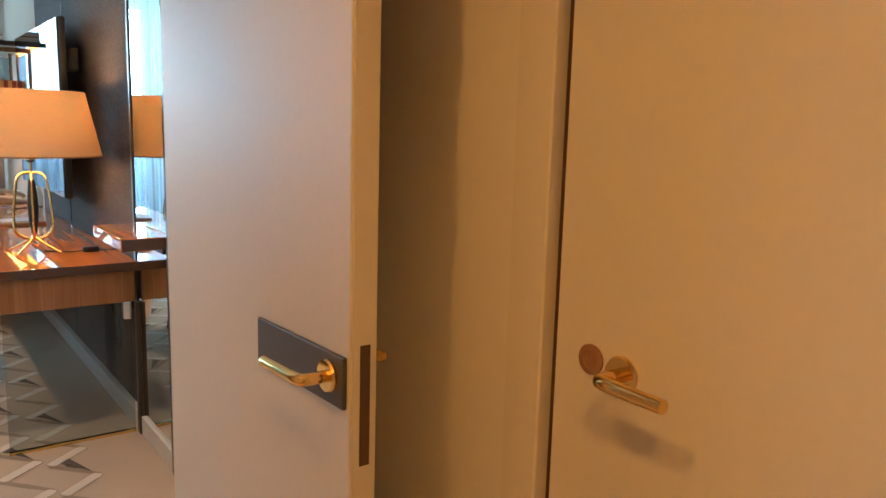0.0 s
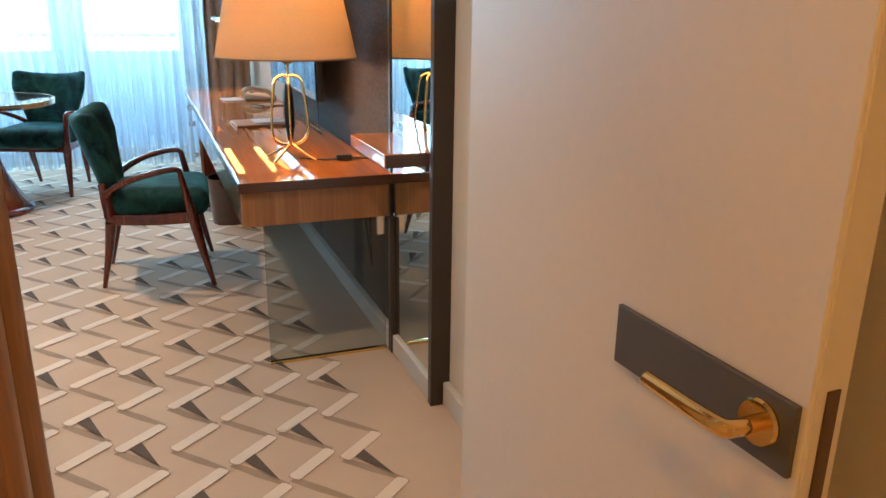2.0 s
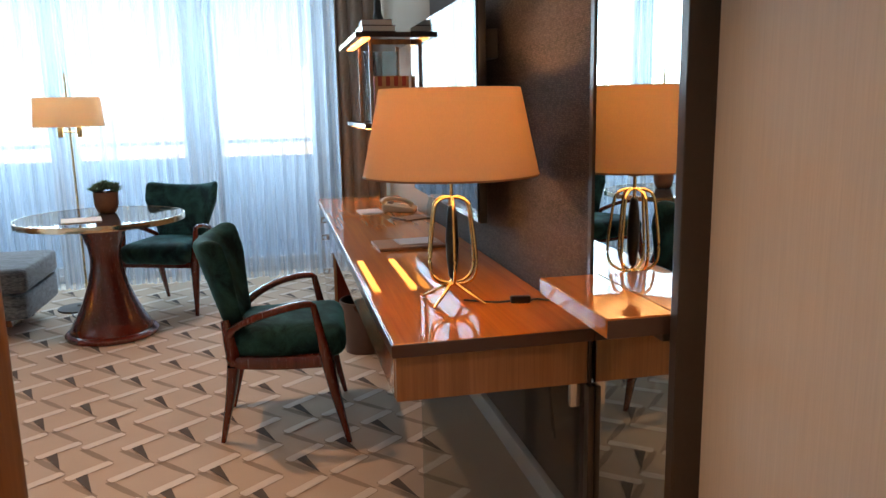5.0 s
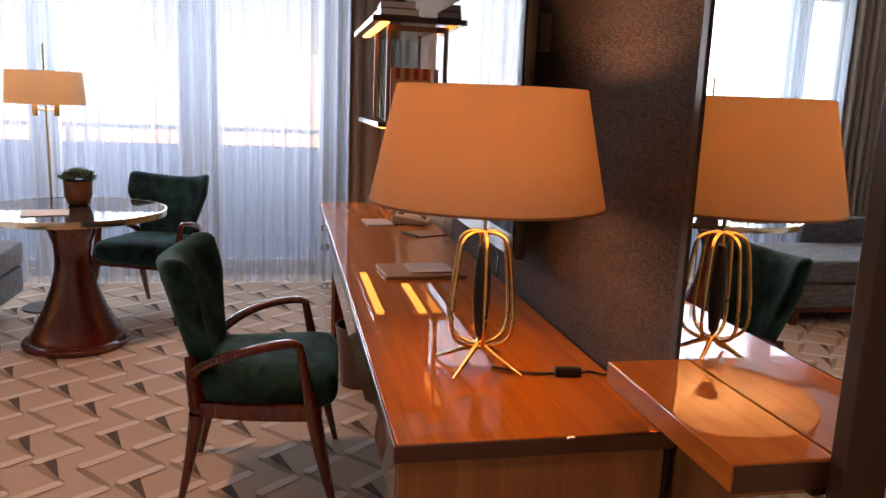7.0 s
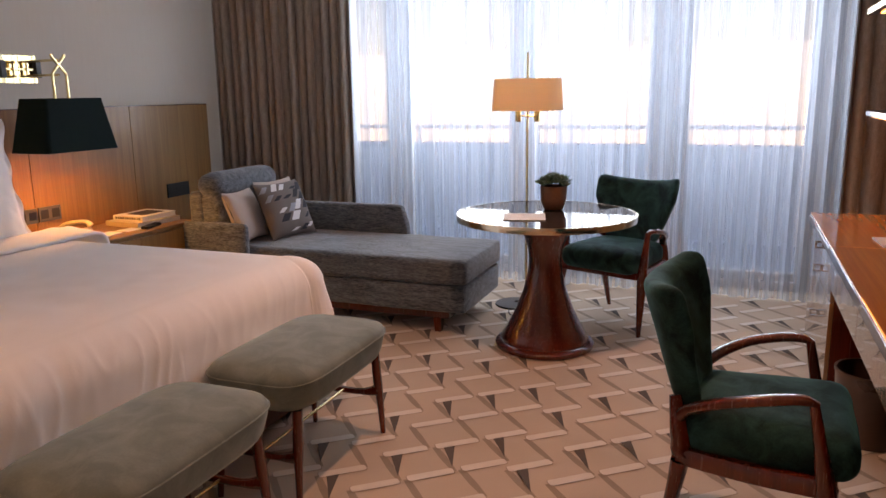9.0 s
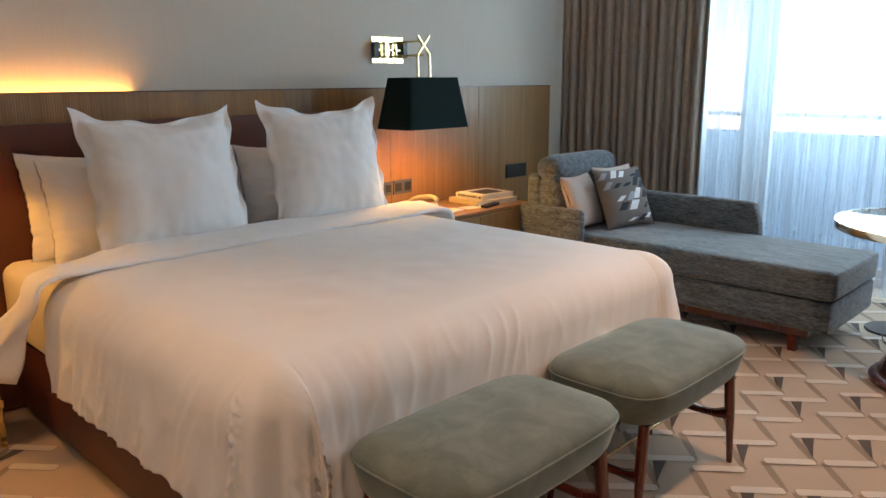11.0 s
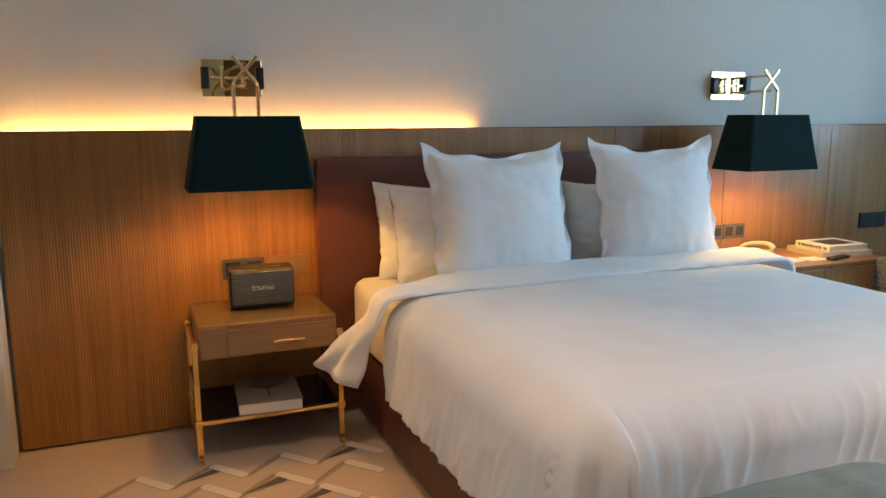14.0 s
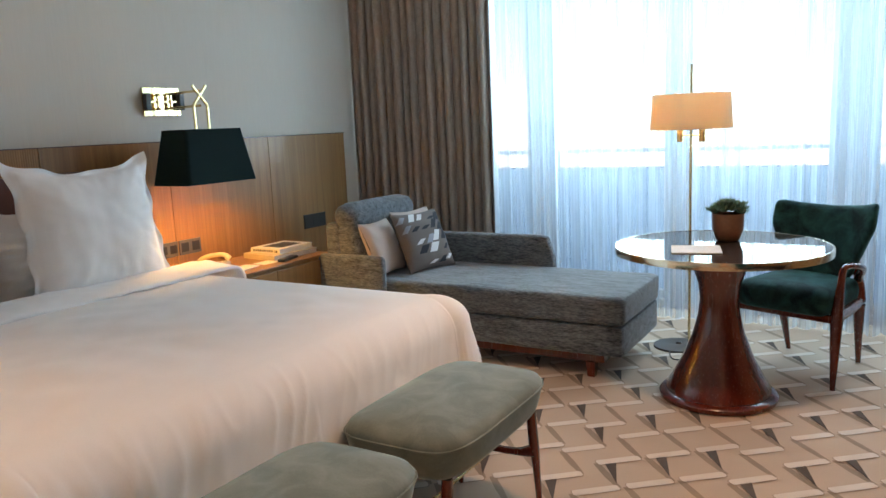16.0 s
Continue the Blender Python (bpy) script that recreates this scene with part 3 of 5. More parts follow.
def round_bar(cx, cy, ln, w, k=3):
    c, s = math.cos(BAR), math.sin(BAR)
    r = 0.012
    out = []
    for sx, sy, a0 in ((1, 1, 0), (-1, 1, 90), (-1, -1, 180), (1, -1, 270)):
        for i in range(k + 1):
            a = radians(a0 + 90 * i / k)
            u, v = sx * (ln / 2 - r) + r * math.cos(a), sy * (w / 2 - r) + r * math.sin(a)
            out.append((cx + c * u - s * v, cy + s * u + c * v))
    return out


b = bmesh.new()
c, s = math.cos(BAR), math.sin(BAR)
for k in range(0, 25):
    x = 0.666 - PITCH * k
    base = OFFS[k % 4]
    for j in range(-5, 17):
        y = base + STEP * j
        if y > 7.7 or y < 2.16 or (x < -1.9 and 3.24 < y < 5.3):
            continue
        jx, jy = random.uniform(-.003, .003), random.uniform(-.003, .003)
        x1, y1 = x + jx, y + jy
        flat(b, round_bar(x1, y1, 0.189, 0.0475), 0.0022, 1)
        flat(b, round_bar(x1, y1, 0.184, 0.043), 0.0034, 0)
        # brown ribbon from the lower end of this bar to the upper end of the bar below
        lx, ly = x1 - c * 0.088, y1 - s * 0.088
        ux, uy = x + c * 0.092, y - STEP + s * 0.092
        dx, dy = ux - lx, uy - ly
        ln = math.hypot(dx, dy)
        nx, ny = -dy / ln, dx / ln
        flat(b, [(lx - nx * 0.020, ly - ny * 0.020), (lx + dx * 0.5 - nx * 0.018, ly + dy * 0.5 - ny * 0.018), (ux - nx * 0.006, uy - ny * 0.006),
                 (ux + nx * 0.012, uy + ny * 0.012), (lx + dx * 0.5 + nx * 0.012, ly + dy * 0.5 + ny * 0.012), (lx + nx * 0.006, ly + ny * 0.006)], 0.0012, 1)
        if (j + TRI[k % 4] + k // 4) % 2 == 0:
            px, py = x1 - c * 0.066 + s * 0.022, y1 - s * 0.066 - c * 0.022
            qx, qy = x1 - c * 0.018 + s * 0.022, y1 - s * 0.018 - c * 0.022
            flat(b, [(px, py), (lx + dx * 0.86 + nx * 0.004, ly + dy * 0.86 + ny * 0.004), (qx, qy)], 0.0046, 2)
pat = part("carpet_motif", b, [M["carpet_light"], M["carpet_brown"], M["carpet_dark"]], floor, "light bars, brown ribbons and dark slivers of the carpet", smooth=0)
pat["kind"] = "stuff"

# ---- curtains ----


def folds(a, c, z0, z1, pitch, depth, seed):
    """Hanging cloth between two plan points, in uneven folds that open a little toward the hem."""
    rnd = random.Random(seed)
    a, c = Vector(a), Vector(c)
    ln, d = (c - a).length, (c - a).normalized()
    q = Vector((-d.y, d.x))
    n = int(ln / pitch * 8)
    ph = [rnd.uniform(-0.9, 0.9) for _ in range(400)]
    am = [rnd.uniform(0.55, 1.2) for _ in range(400)]

    def fn(u, v):
        t = u * ln / pitch
        i = int(t)
        m = am[i] * (1 - t + i) + am[i + 1] * (t - i)
        p = ph[i] * (1 - t + i) + ph[i + 1] * (t - i)
        w = math.sin(2 * math.pi * t + p)
        o = depth * m * (0.75 + 0.35 * (1 - v)) * math.copysign(abs(w) ** 0.8, w) + 0.012 * math.sin(3.1 * t)
        g = a + d * (u * ln + 0.12 * pitch * math.cos(2 * math.pi * t + p)) + q * o
        return (g.x, g.y, z0 + v * (z1 - z0) + (0.006 * math.sin(5 * t) if v == 0 else 0))
    return patch(fn, n, 10)


def curtain(name, spans, pitch, depth, material, label, seed):
    t = thing(name, pose(0, 0, 0), label, "curtain", "curtains")
    for i, (a, c) in enumerate(spans):
        part("cloth", folds(a, c, 0.012, 2.52, pitch, depth, seed + i), material, t, smooth=180)
        part("heading_tape", folds(a, c, 2.521, 2.558, pitch, depth * 0.7, seed + i), material, t, smooth=180)
    return t


curtain("sheer_curtain", (((-2.95, 7.74), (-1.10, 7.69)), ((-1.22, 7.735), (0.64, 7.69))), 0.092, 0.024, M["sheer"], "white translucent sheer curtain, tinted blue for daylight, hanging in fine folds to the floor", 3)
curtain("drape", (((-3.91, 7.40), (-2.84, 7.69)),), 0.066, 0.030, M["drape"], "taupe heavy curtain drawn aside beside the chaise longue", 5)
curtain("drape", (((0.62, 7.52), (0.995, 7.50)),), 0.10, 0.040, M["drape"], "taupe heavy curtain drawn aside beside the shelf", 8)
track = thing("curtain_track", pose(0, 0, 0), "slim white curtain track under the ceiling", "curtain track")
part("rail", box(-3.92, 1.0, 7.20, 7.78, 2.56, 2.60, 0.004), M["ceiling"], track)

# ---- timber panelling behind the bed ----
pan = thing("wall_panelling", pose(0, 0, 0), "oak wall panelling, reeded beside the bed and plain toward the window", "wall panel", kind="structure")
RP = 0.0118
b = bmesh.new()
pr = [(-0.0009, 0), (0, 0.0020), (0.0005, RP * 0.5), (0, RP - 0.0020), (-0.0009, RP)]
lo, hi = [b.verts.new((px, py, 0.012)) for px, py in pr], [b.verts.new((px, py, 1.353)) for px, py in pr]
for a in range(4):
    b.faces.new((lo[a], lo[a + 1], hi[a + 1], hi[a]))
reed = part("reed", b, M["panel"], pan)
for i in range(int((4.78 - 1.835) / RP)):
    r = reed if i == 0 else new("reed", reed.data)
    r.parent = pan
    r.matrix_basis = pose(-3.858, 1.835 + i * RP, 0)
part("back_board", box(-3.882, -3.8598, 1.835, 4.78, 0.012, 1.353, 0), M["panel"], pan)
part("end_board", box(-3.93, -3.860, 1.829, 1.8345, 0.012, 1.353, 0), M["panel"], pan)
for y0, y1 in ((4.783, 5.55), (5.553, 6.38), (6.383, 7.202)):
    part("panel", box(-3.93, -3.858, y0, y1, 0.012, 1.353, 0.0015, 1), M["panel_plain"], pan)
part("top_edge", box(-3.884, -3.855, 1.833, 7.203, 1.3532, 1.358, 0.001, 1), M["edge"], pan)
part("strip_end", box(-3.93, -3.883, 3.97, 4.78, 1.30, 1.3535, 0), M["panel"], pan)
part("light_strip", box(-3.925, -3.89, 1.87, 3.95, 1.320, 1.328, 0), M["led"], pan, "warm light strip hidden behind the panelling")

# ---- hall: open door, closed side door ----


def lever(parent, x, y, z, reach, side):
    """A lever handle on a round rose; side is the way it stands out along x, reach the lever's run along y."""
    b = lathe([(0.026, 0), (0.027, 0.004), (0.025, 0.008)], 24)
    b.transform(Matrix.Translation((x, y, z)) @ Matrix.Rotation(side * math.pi / 2, 4, "Y"))
    hd = part("rose", b, M["brass"], parent, "polished brass rose")
    part("lever", sweep(curve_points([(x + side * 0.004, y, z), (x + side * 0.036, y, z), (x + side * 0.050, y + reach * 0.12, z), (x + side * 0.050, y + reach, z - 0.002)], 6), [0.010, 0.010, 0.0105, 0.0095], 14), M["brass"], parent, "polished brass lever")
    return hd


d = thing("door_1", pose(0.684, 1.835, 0, 0, 0, 1.95) @ pose(-0.684, -1.835, 0), "off-white painted room door standing wide open", "door", kind="structure")
part("leaf", box(0.684, 0.733, 1.012, 1.835, 0.008, 2.085, 0.003), M["door_paint"], d)
part("edge_lipping", box(0.688, 0.729, 1.0095, 1.012, 0.008, 2.085, 0), M["door_paint"], d)
part("sign_plate", box(0.676, 0.684, 1.020, 1.325, 0.893, 0.977, 0.002), M["slate"], d, "dark slate-grey plate behind the handle")
part("lock_plate", box(0.700, 0.718, 1.0072, 1.0095, 0.800, 0.996, 0.0008), M["edge"], d, "dark brown lock plate on the door edge")
lever(d, 0.676, 1.062, 0.939, 0.130, -1)
part("rose", box(0.733, 0.741, 1.04, 1.084, 0.93, 0.974, 0.006), M["brass"], d)
part("lever", sweep([(0.741, 1.062, 0.953), (0.775, 1.062, 0.953), (0.778, 1.15, 0.953)], 0.009, 10), M["brass"], d)
for z in (0.25, 1.0, 1.85):
    part("hinge", sweep([(0.74, 1.842, z - 0.05), (0.74, 1.842, z + 0.05)], 0.007, 10), M["pale_brass"], d)

d = thing("door_2", pose(0, 0, 0), "closed cream side door in the hall with a brass lever", "door", kind="structure")
part("leaf", box(0.944, 0.986, -0.10, 0.808, 0.008, 2.09, 0.003), M["door_paint"], d)
b = bmesh.new()
box(0.926, 1.06, 0.822, 0.900, 0, 2.16, 0.003, 1, b)
box(0.926, 1.06, -0.19, -0.115, 0, 2.16, 0.003, 1, b)
box(0.926, 1.06, -0.115, 0.822, 2.10, 2.16, 0.003, 1, b)
part("door_frame", b, M["door_paint"], d)
# dark filler strip: shade in the frame gap put in as colour
part("shadow_gap_fill", box(0.952, 1.04, 0.8085, 0.8215, 0, 2.10, 0), M["edge"], d, "dark strip painting the shadow gap along the door edge")
lever(d, 0.944, 0.680, 1.006, -0.105, -1)
b = lathe([(0.022, 0), (0.022, 0.003), (0.014, 0.004), (0.013, 0.002)], 28)
b.transform(Matrix.Translation((0.944, 0.737, 1.013)) @ Matrix.Rotation(-math.pi / 2, 4, "Y"))
part("lock_disc", b, M["tan"], d, "dull bronze lock disc")

d = thing("door_3", pose(0, 0, 0), "white side door beside the bed, seen at its hinged edge", "door", kind="structure")
part("leaf", box(-3.79, -3.745, 0.98, 1.70, 0.01, 2.09, 0.003), M["door_paint"], d)
part("door_frame", box(-3.86, -3.70, 1.762, 1.815, 0, 2.12, 0.004), M["door_paint"], d)
# black filler strip painting the shade inside the hinge gap
part("shadow_gap_fill", box(-3.80, -3.735, 1.702, 1.758, 0.0, 2.10, 0), M["black"], d, "black strip painting the shaded gap on the hinge side")
for z in (0.28, 1.12):
    part("hinge", box(-3.742, -3.730, 1.715, 1.745, z - 0.05, z + 0.05, 0.004), M["bronze"], d)

# rings for the assumed hall and room downlights, all out of view
for x, y, z in ((0.05, 0.82, 2.42), (0.05, -0.25, 2.42), (0.12, 2.42, H), (-1.9, 2.75, H), (-0.75, 5.0, H)):
    l = thing("ceiling_light", pose(x, y, z), "small recessed warm ceiling light, assumed, out of view", "ceiling light", "downlights")
    part("trim_ring", lathe([(0.045, -0.012), (0.06, -0.012), (0.062, 0.0), (0.045, 0.0), (0.045, -0.012)], 28), M["chrome"], l)

# ---- desk side ----
desk = thing("writing_desk", pose(0, 0, 0), "long glossy lacquered oak writing desk on a clear glass end panel", "desk")
part("desktop", box(0.402, 0.985, 3.281, 5.828, 0.734, 0.750, 0.003), M["oak_lacquer"], desk)
b = bmesh.new()
box(0.397, 0.985, 3.275, 3.2805, 0.712, 0.7495, 0.002, 1, b)
box(0.397, 0.4015, 3.2805, 5.828, 0.712, 0.7495, 0.002, 1, b)
box(0.402, 0.985, 3.281, 5.828, 0.712, 0.7335, 0, 1, b)
part("edge_band", b, M["edge"], desk, "dark polished edge band")
part("end_apron", box(0.408, 0.972, 3.290, 3.312, 0.580, 0.711, 0.003), M["oak_end"], desk)
for i in range(3):
    part("drawer_front", box(0.406, 0.426, 3.315 + i * 0.838, 4.149 + i * 0.838, 0.582, 0.711, 0.002), M["oak_front"], desk)
part("carcass", box(0.428, 0.985, 3.315, 5.826, 0.584, 0.711, 0), M["edge"], desk)
gp = part("glass_panel", box(0.484, 0.962, 3.317, 3.329, 0.012, 0.579, 0.001, 1), M["panel_glass"], desk, "clear glass end support")
gp.visible_shadow = False
part("floor_strip", box(0.482, 0.962, 3.312, 3.334, 0, 0.012, 0.002), M["brass"], desk, "brass strip holding the glass")
part("bracket", box(0.930, 0.962, 3.312, 3.334, 0.50, 0.579, 0.002), M["chrome"], desk)
part("cable", sweep(curve_points([(0.93, 3.55, 0.58), (0.94, 3.50, 0.42), (0.96, 3.52, 0.31), (0.985, 3.62, 0.33), (0.99, 3.66, 0.55)], 8), 0.004, 8), M["black_plastic"], desk)
part("cable_outlet", box(0.975, 0.999, 3.42, 3.50, 0.52, 0.57, 0.003), M["black_plastic"], desk)

cab = thing("desk_cabinet", pose(0, 0, 0), "glossy oak cabinet at the window end of the desk", "cabinet")
part("top", box(0.402, 0.985, 5.831, 6.80, 0.734, 0.750, 0.003), M["oak_lacquer"], cab)
part("edge_band", box(0.398, 0.985, 5.831, 6.802, 0.712, 0.7335, 0.002), M["edge"], cab)
part("body", box(0.440, 0.985, 5.835, 6.795, 0.04, 0.711, 0.002), M["mahogany"], cab)
part("plinth", box(0.47, 0.985, 5.86, 6.77, 0, 0.04, 0), M["edge"], cab)
for n, (z0, z1, zs) in enumerate(((0.617, 0.709, (0.675,)), (0.497, 0.613, (0.562,)), (0.05, 0.493, (0.335,)))):
    f = part("drawer_front" if n < 2 else "door", box(0.422, 0.4395, 5.84, 6.79, z0, z1, 0.002), M["oak_front"], cab)
    for z in zs:
        b = bmesh.new()
        for s in ((0.384, 0.4215, z + 0.011, z + 0.018), (0.384, 0.4215, z - 0.018, z - 0.011), (0.384, 0.392, z - 0.011, z + 0.011), (0.414, 0.4215, z - 0.011, z + 0.011)):
            box(s[0], s[1], 6.244, 6.258, s[2], s[3], bevel=0.001, seg=1, bm=b)
        part("pull", b, M["chrome"], f, "small polished pull")

sh = thing("console_shelf", pose(0, 0, 0), "floating oak shelf with a dark front edge below the mirror", "shelf")
part("board", box(0.814, 0.984, 2.826, 3.262, 0.868, 0.913, 0.003), M["oak_lacquer"], sh)
part("front_edge", box(0.816, 0.984, 2.822, 2.8255, 0.868, 0.910, 0.001), M["edge"], sh)
part("bracket", box(0.960, 0.984, 2.84, 3.24, 0.845, 0.8675, 0.002), M["bronze"], sh)

# table lamp
lx, ly = 0.665, 3.69
dl = thing("table_lamp", pose(lx, ly, 0.75, 0, 0, 12), "brass wire-cage table lamp with black spindle and parchment shade", "lamp")
part("shade", lathe([(0.282, 0.420), (0.223, 0.690), (0.220, 0.690), (0.279, 0.420), (0.282, 0.420)], 64), M["shade"], dl, "warm lit parchment shade")
part("diffuser", lathe([(0.001, 0.423), (0.276, 0.423), (0.276, 0.425), (0.001, 0.425)], 48), M["diffuser"], dl, "pale diffuser disc under the shade")
part("shade_ring", lathe([(0.2825, 0.417), (0.2835, 0.420), (0.2825, 0.423), (0.2805, 0.420), (0.2825, 0.417)], 64), M["tan"], dl)
part("finial", lathe([(0.002, 0.388), (0.014, 0.390), (0.022, 0.400), (0.020, 0.410), (0.033, 0.414), (0.033, 0.4225)], 20), M["bronze"], dl, "small dark finial under the diffuser")
part("stem", sweep([(0, 0, 0.32), (0, 0, 0.62)], 0.005, 12), M["brass"], dl)
for i in range(3):
    a = radians(120 * i)
    part("spider_arm", sweep([(0, 0, 0.615), (0.235 * math.cos(a), 0.235 * math.sin(a), 0.615)], 0.002, 6), M["brass"], dl)
part("bulb", lathe([(0.001, 0.575), (0.010, 0.578), (0.014, 0.59), (0.013, 0.615)], 20), glow("bulb_glow", (1.0, 0.65, 0.3), 4.0), dl)
part("spindle", lathe([(0.004, 0.075), (0.012, 0.085), (0.019, 0.14), (0.022, 0.20), (0.019, 0.255), (0.013, 0.31), (0.009, 0.318), (0.004, 0.32)], 24), M["black"], dl, "black turned spindle")
for i in range(6):
    a = radians(60 * i + 10)
    ca, sa = math.cos(a), math.sin(a)
    part("cage_wire", sweep(curve_points([(0.006 * ca, 0.006 * sa, 0.347), (0.036 * ca, 0.036 * sa, 0.344), (0.063 * ca, 0.063 * sa, 0.322), (0.076 * ca, 0.076 * sa, 0.245), (0.086 * ca, 0.086 * sa, 0.145), (0.078 * ca, 0.078 * sa, 0.093), (0.046 * ca, 0.046 * sa, 0.068), (0.008 * ca, 0.008 * sa, 0.062)], 6), 0.0050, 10), M["brass"], dl)
for i in range(4):
    a = radians(90 * i + 35)
    ca, sa = math.cos(a), math.sin(a)
    part("leg", sweep(curve_points([(0.0, 0.0, 0.070), (0.025 * ca, 0.025 * sa, 0.055), (0.075 * ca, 0.075 * sa, 0.028), (0.122 * ca, 0.122 * sa, 0.006)], 6), [0.008, 0.007, 0.0055, 0.004], 10), M["brass"], dl)
part("cable", sweep(curve_points([(0.03, -0.02, 0.006), (0.10, -0.085, 0.005), (0.155, -0.11, 0.007)], 6), 0.0032, 8), M["black_plastic"], dl)
part("cable", sweep(curve_points([(0.215, -0.135, 0.009), (0.25, -0.12, 0.005), (0.275, -0.15, 0.005), (0.30, -0.13, 0.004)], 6), 0.0032, 8), M["black_plastic"], dl)
b = box(-0.033, 0.033, -0.012, 0.012, 0.001, 0.024, 0.004)
b.transform(Matrix.Translation((0.185, -0.122, 0)) @ Matrix.Rotation(radians(-20), 4, "Z"))
part("switch", b, M["black_plastic"], dl, "black inline dimmer switch")

# television
tv = thing("television", pose(0, 0, 0), "flat switched-off television on a wall arm, its screen mirroring the curtains", "television")
part("screen", box(0.862, 0.868, 4.10, 5.45, 0.945, 1.80, 0.001, 1), M["screen"], tv)
part("casing", box(0.8685, 0.900, 4.095, 5.455, 0.940, 1.805, 0.004), M["black_plastic"], tv)
part("back_box", box(0.9005, 0.935, 4.35, 5.15, 1.02, 1.45, 0.006), M["black_plastic"], tv)
part("wall_arm", box(0.9355, 0.999, 4.60, 4.90, 1.15, 1.45, 0.004), M["black_plastic"], tv)

part("bracket_box", box(0.9005, 0.965, 4.16, 4.33, 1.56, 1.67, 0.005), M["black_plastic"], tv)

# open shelf unit by the window
su = thing("wall_shelf", pose(0, 0, 0), "floating open shelf unit with warm lit undersides", "shelf")
part("lower_board", box(0.66, 1.036, 5.93, 7.05, 1.262, 1.290, 0.002), M["edge"], su)
part("lower_end", box(0.656, 0.6596, 5.93, 7.05, 1.262, 1.290, 0.001), M["chrome"], su, "polished metal edge")
part("upper_board", box(0.62, 1.036, 5.90, 7.05, 1.795, 1.825, 0.002), M["edge"], su)
part("upper_end", box(0.616, 0.6196, 5.90, 7.05, 1.795, 1.825, 0.001), M["pale_brass"], su)
part("light_strip", box(0.662, 0.705, 5.93, 6.9, 1.787, 1.7945, 0.001, 1), M["led_soft"], su, "warm light strip under the upper shelf")
for x in (0.69, 0.93):
    part("light_strip", box(x - 0.012, x + 0.034, 5.98, 6.98, 1.255, 1.2615, 0.001, 1), M["led_soft"], su, "warm light strip under the lower shelf")
for x0, x1 in ((0.70, 0.722), (0.955, 0.977)):
    for y in (5.97, 6.55):
        part("post", box(x0, x1, y, y + 0.022, 1.2905, 1.787 if x0 > 0.7 else 1.7865, 0.002), M["oak_end"], su)
part("cross_bar", box(0.7225, 0.9545, 5.97, 5.992, 1.757, 1.787, 0.002), M["oak_end"], su)
fg = part("fluted_glass", box(0.724, 0.954, 6.4575, 6.4595, 1.2905, 1.7505, 0), M["panel_glass"], su, "ribbed glass panel", smooth=0)
for i in range(22):
    part("rib", lathe([(0.0055, 0), (0.0055, 0.46)], 8, (0.729 + i * 0.0105, 6.4505, 1.2905)), M["panel_glass"], fg)


def book(name, m, w, d, h, cover, label, bars=(), group=""):
    """A closed book lying flat: two boards, spine and page block; bars of print on top."""
    t = thing(name, m, label, "book", group)
    b = bmesh.new()
    box(-w / 2, w / 2, -d / 2, d / 2, 0, 0.003, 0.001, 1, b)
    box(-w / 2, w / 2, -d / 2, d / 2, h - 0.003, h, 0.001, 1, b)
    box(-w / 2, -w / 2 + 0.003, -d / 2, d / 2, 0.0032, h - 0.0032, 0, 1, b)
    part("cover", b, cover, t)
    part("page_block", box(-w / 2 + 0.0032, w / 2 - 0.004, -d / 2 + 0.004, d / 2 - 0.004, 0.0032, h - 0.0032, 0), M["paperwhite"], t)
    for x0, x1, y0, y1, mt in bars:
        part("print", box(x0, x1, y0, y1, h, h + 0.0008, 0), mt, t, smooth=0)
    return t


# red upright book on the lower shelf
rb = thing("book", pose(0.845, 6.05, 1.29), "orange and red book standing on the lower shelf", "book")
part("cover", box(-0.105, 0.105, -0.012, 0.012, 0, 0.285, 0.002), M["orange"], rb)
part("spine", box(-0.112, -0.1052, -0.012, 0.012, 0, 0.285, 0.001), M["red"], rb)
for i in range(4):
    part("print", box(-0.088 + i * 0.05, -0.063 + i * 0.05, -0.0135, -0.0122, 0.225, 0.284, 0), M["red"], rb, smooth=0)
    part("print", box(-0.088 + i * 0.05, -0.063 + i * 0.05, -0.0135, -0.0122, 0.002, 0.085, 0), M["red"], rb, smooth=0)
for i in range(3):
    part("print", box(-0.05 + 0.012 * i, 0.05 - 0.012 * i, -0.0135, -0.0122, 0.135 + i * 0.022, 0.145 + i * 0.022, 0), M["tan"], rb, smooth=0)
book("book", pose(0.75, 6.02, 1.825, 0, 0, 2), 0.20, 0.27, 0.035, M["edge"], "dark flat book stacked on the upper shelf", group="shelf books")
book("book", pose(0.75, 6.02, 1.8605, 0, 0, -2), 0.18, 0.25, 0.035, M["leather"], "dark red flat book stacked on the upper shelf", group="shelf books")
vs = thing("vase", pose(0.77, 6.03, 1.8957), "slim black vase on a stack of books", "vase")
part("body", lathe([(0.03, 0), (0.035, 0.01), (0.022, 0.05), (0.018, 0.16), (0.026, 0.26), (0.022, 0.26), (0.014, 0.16)], 24), M["black"], vs)


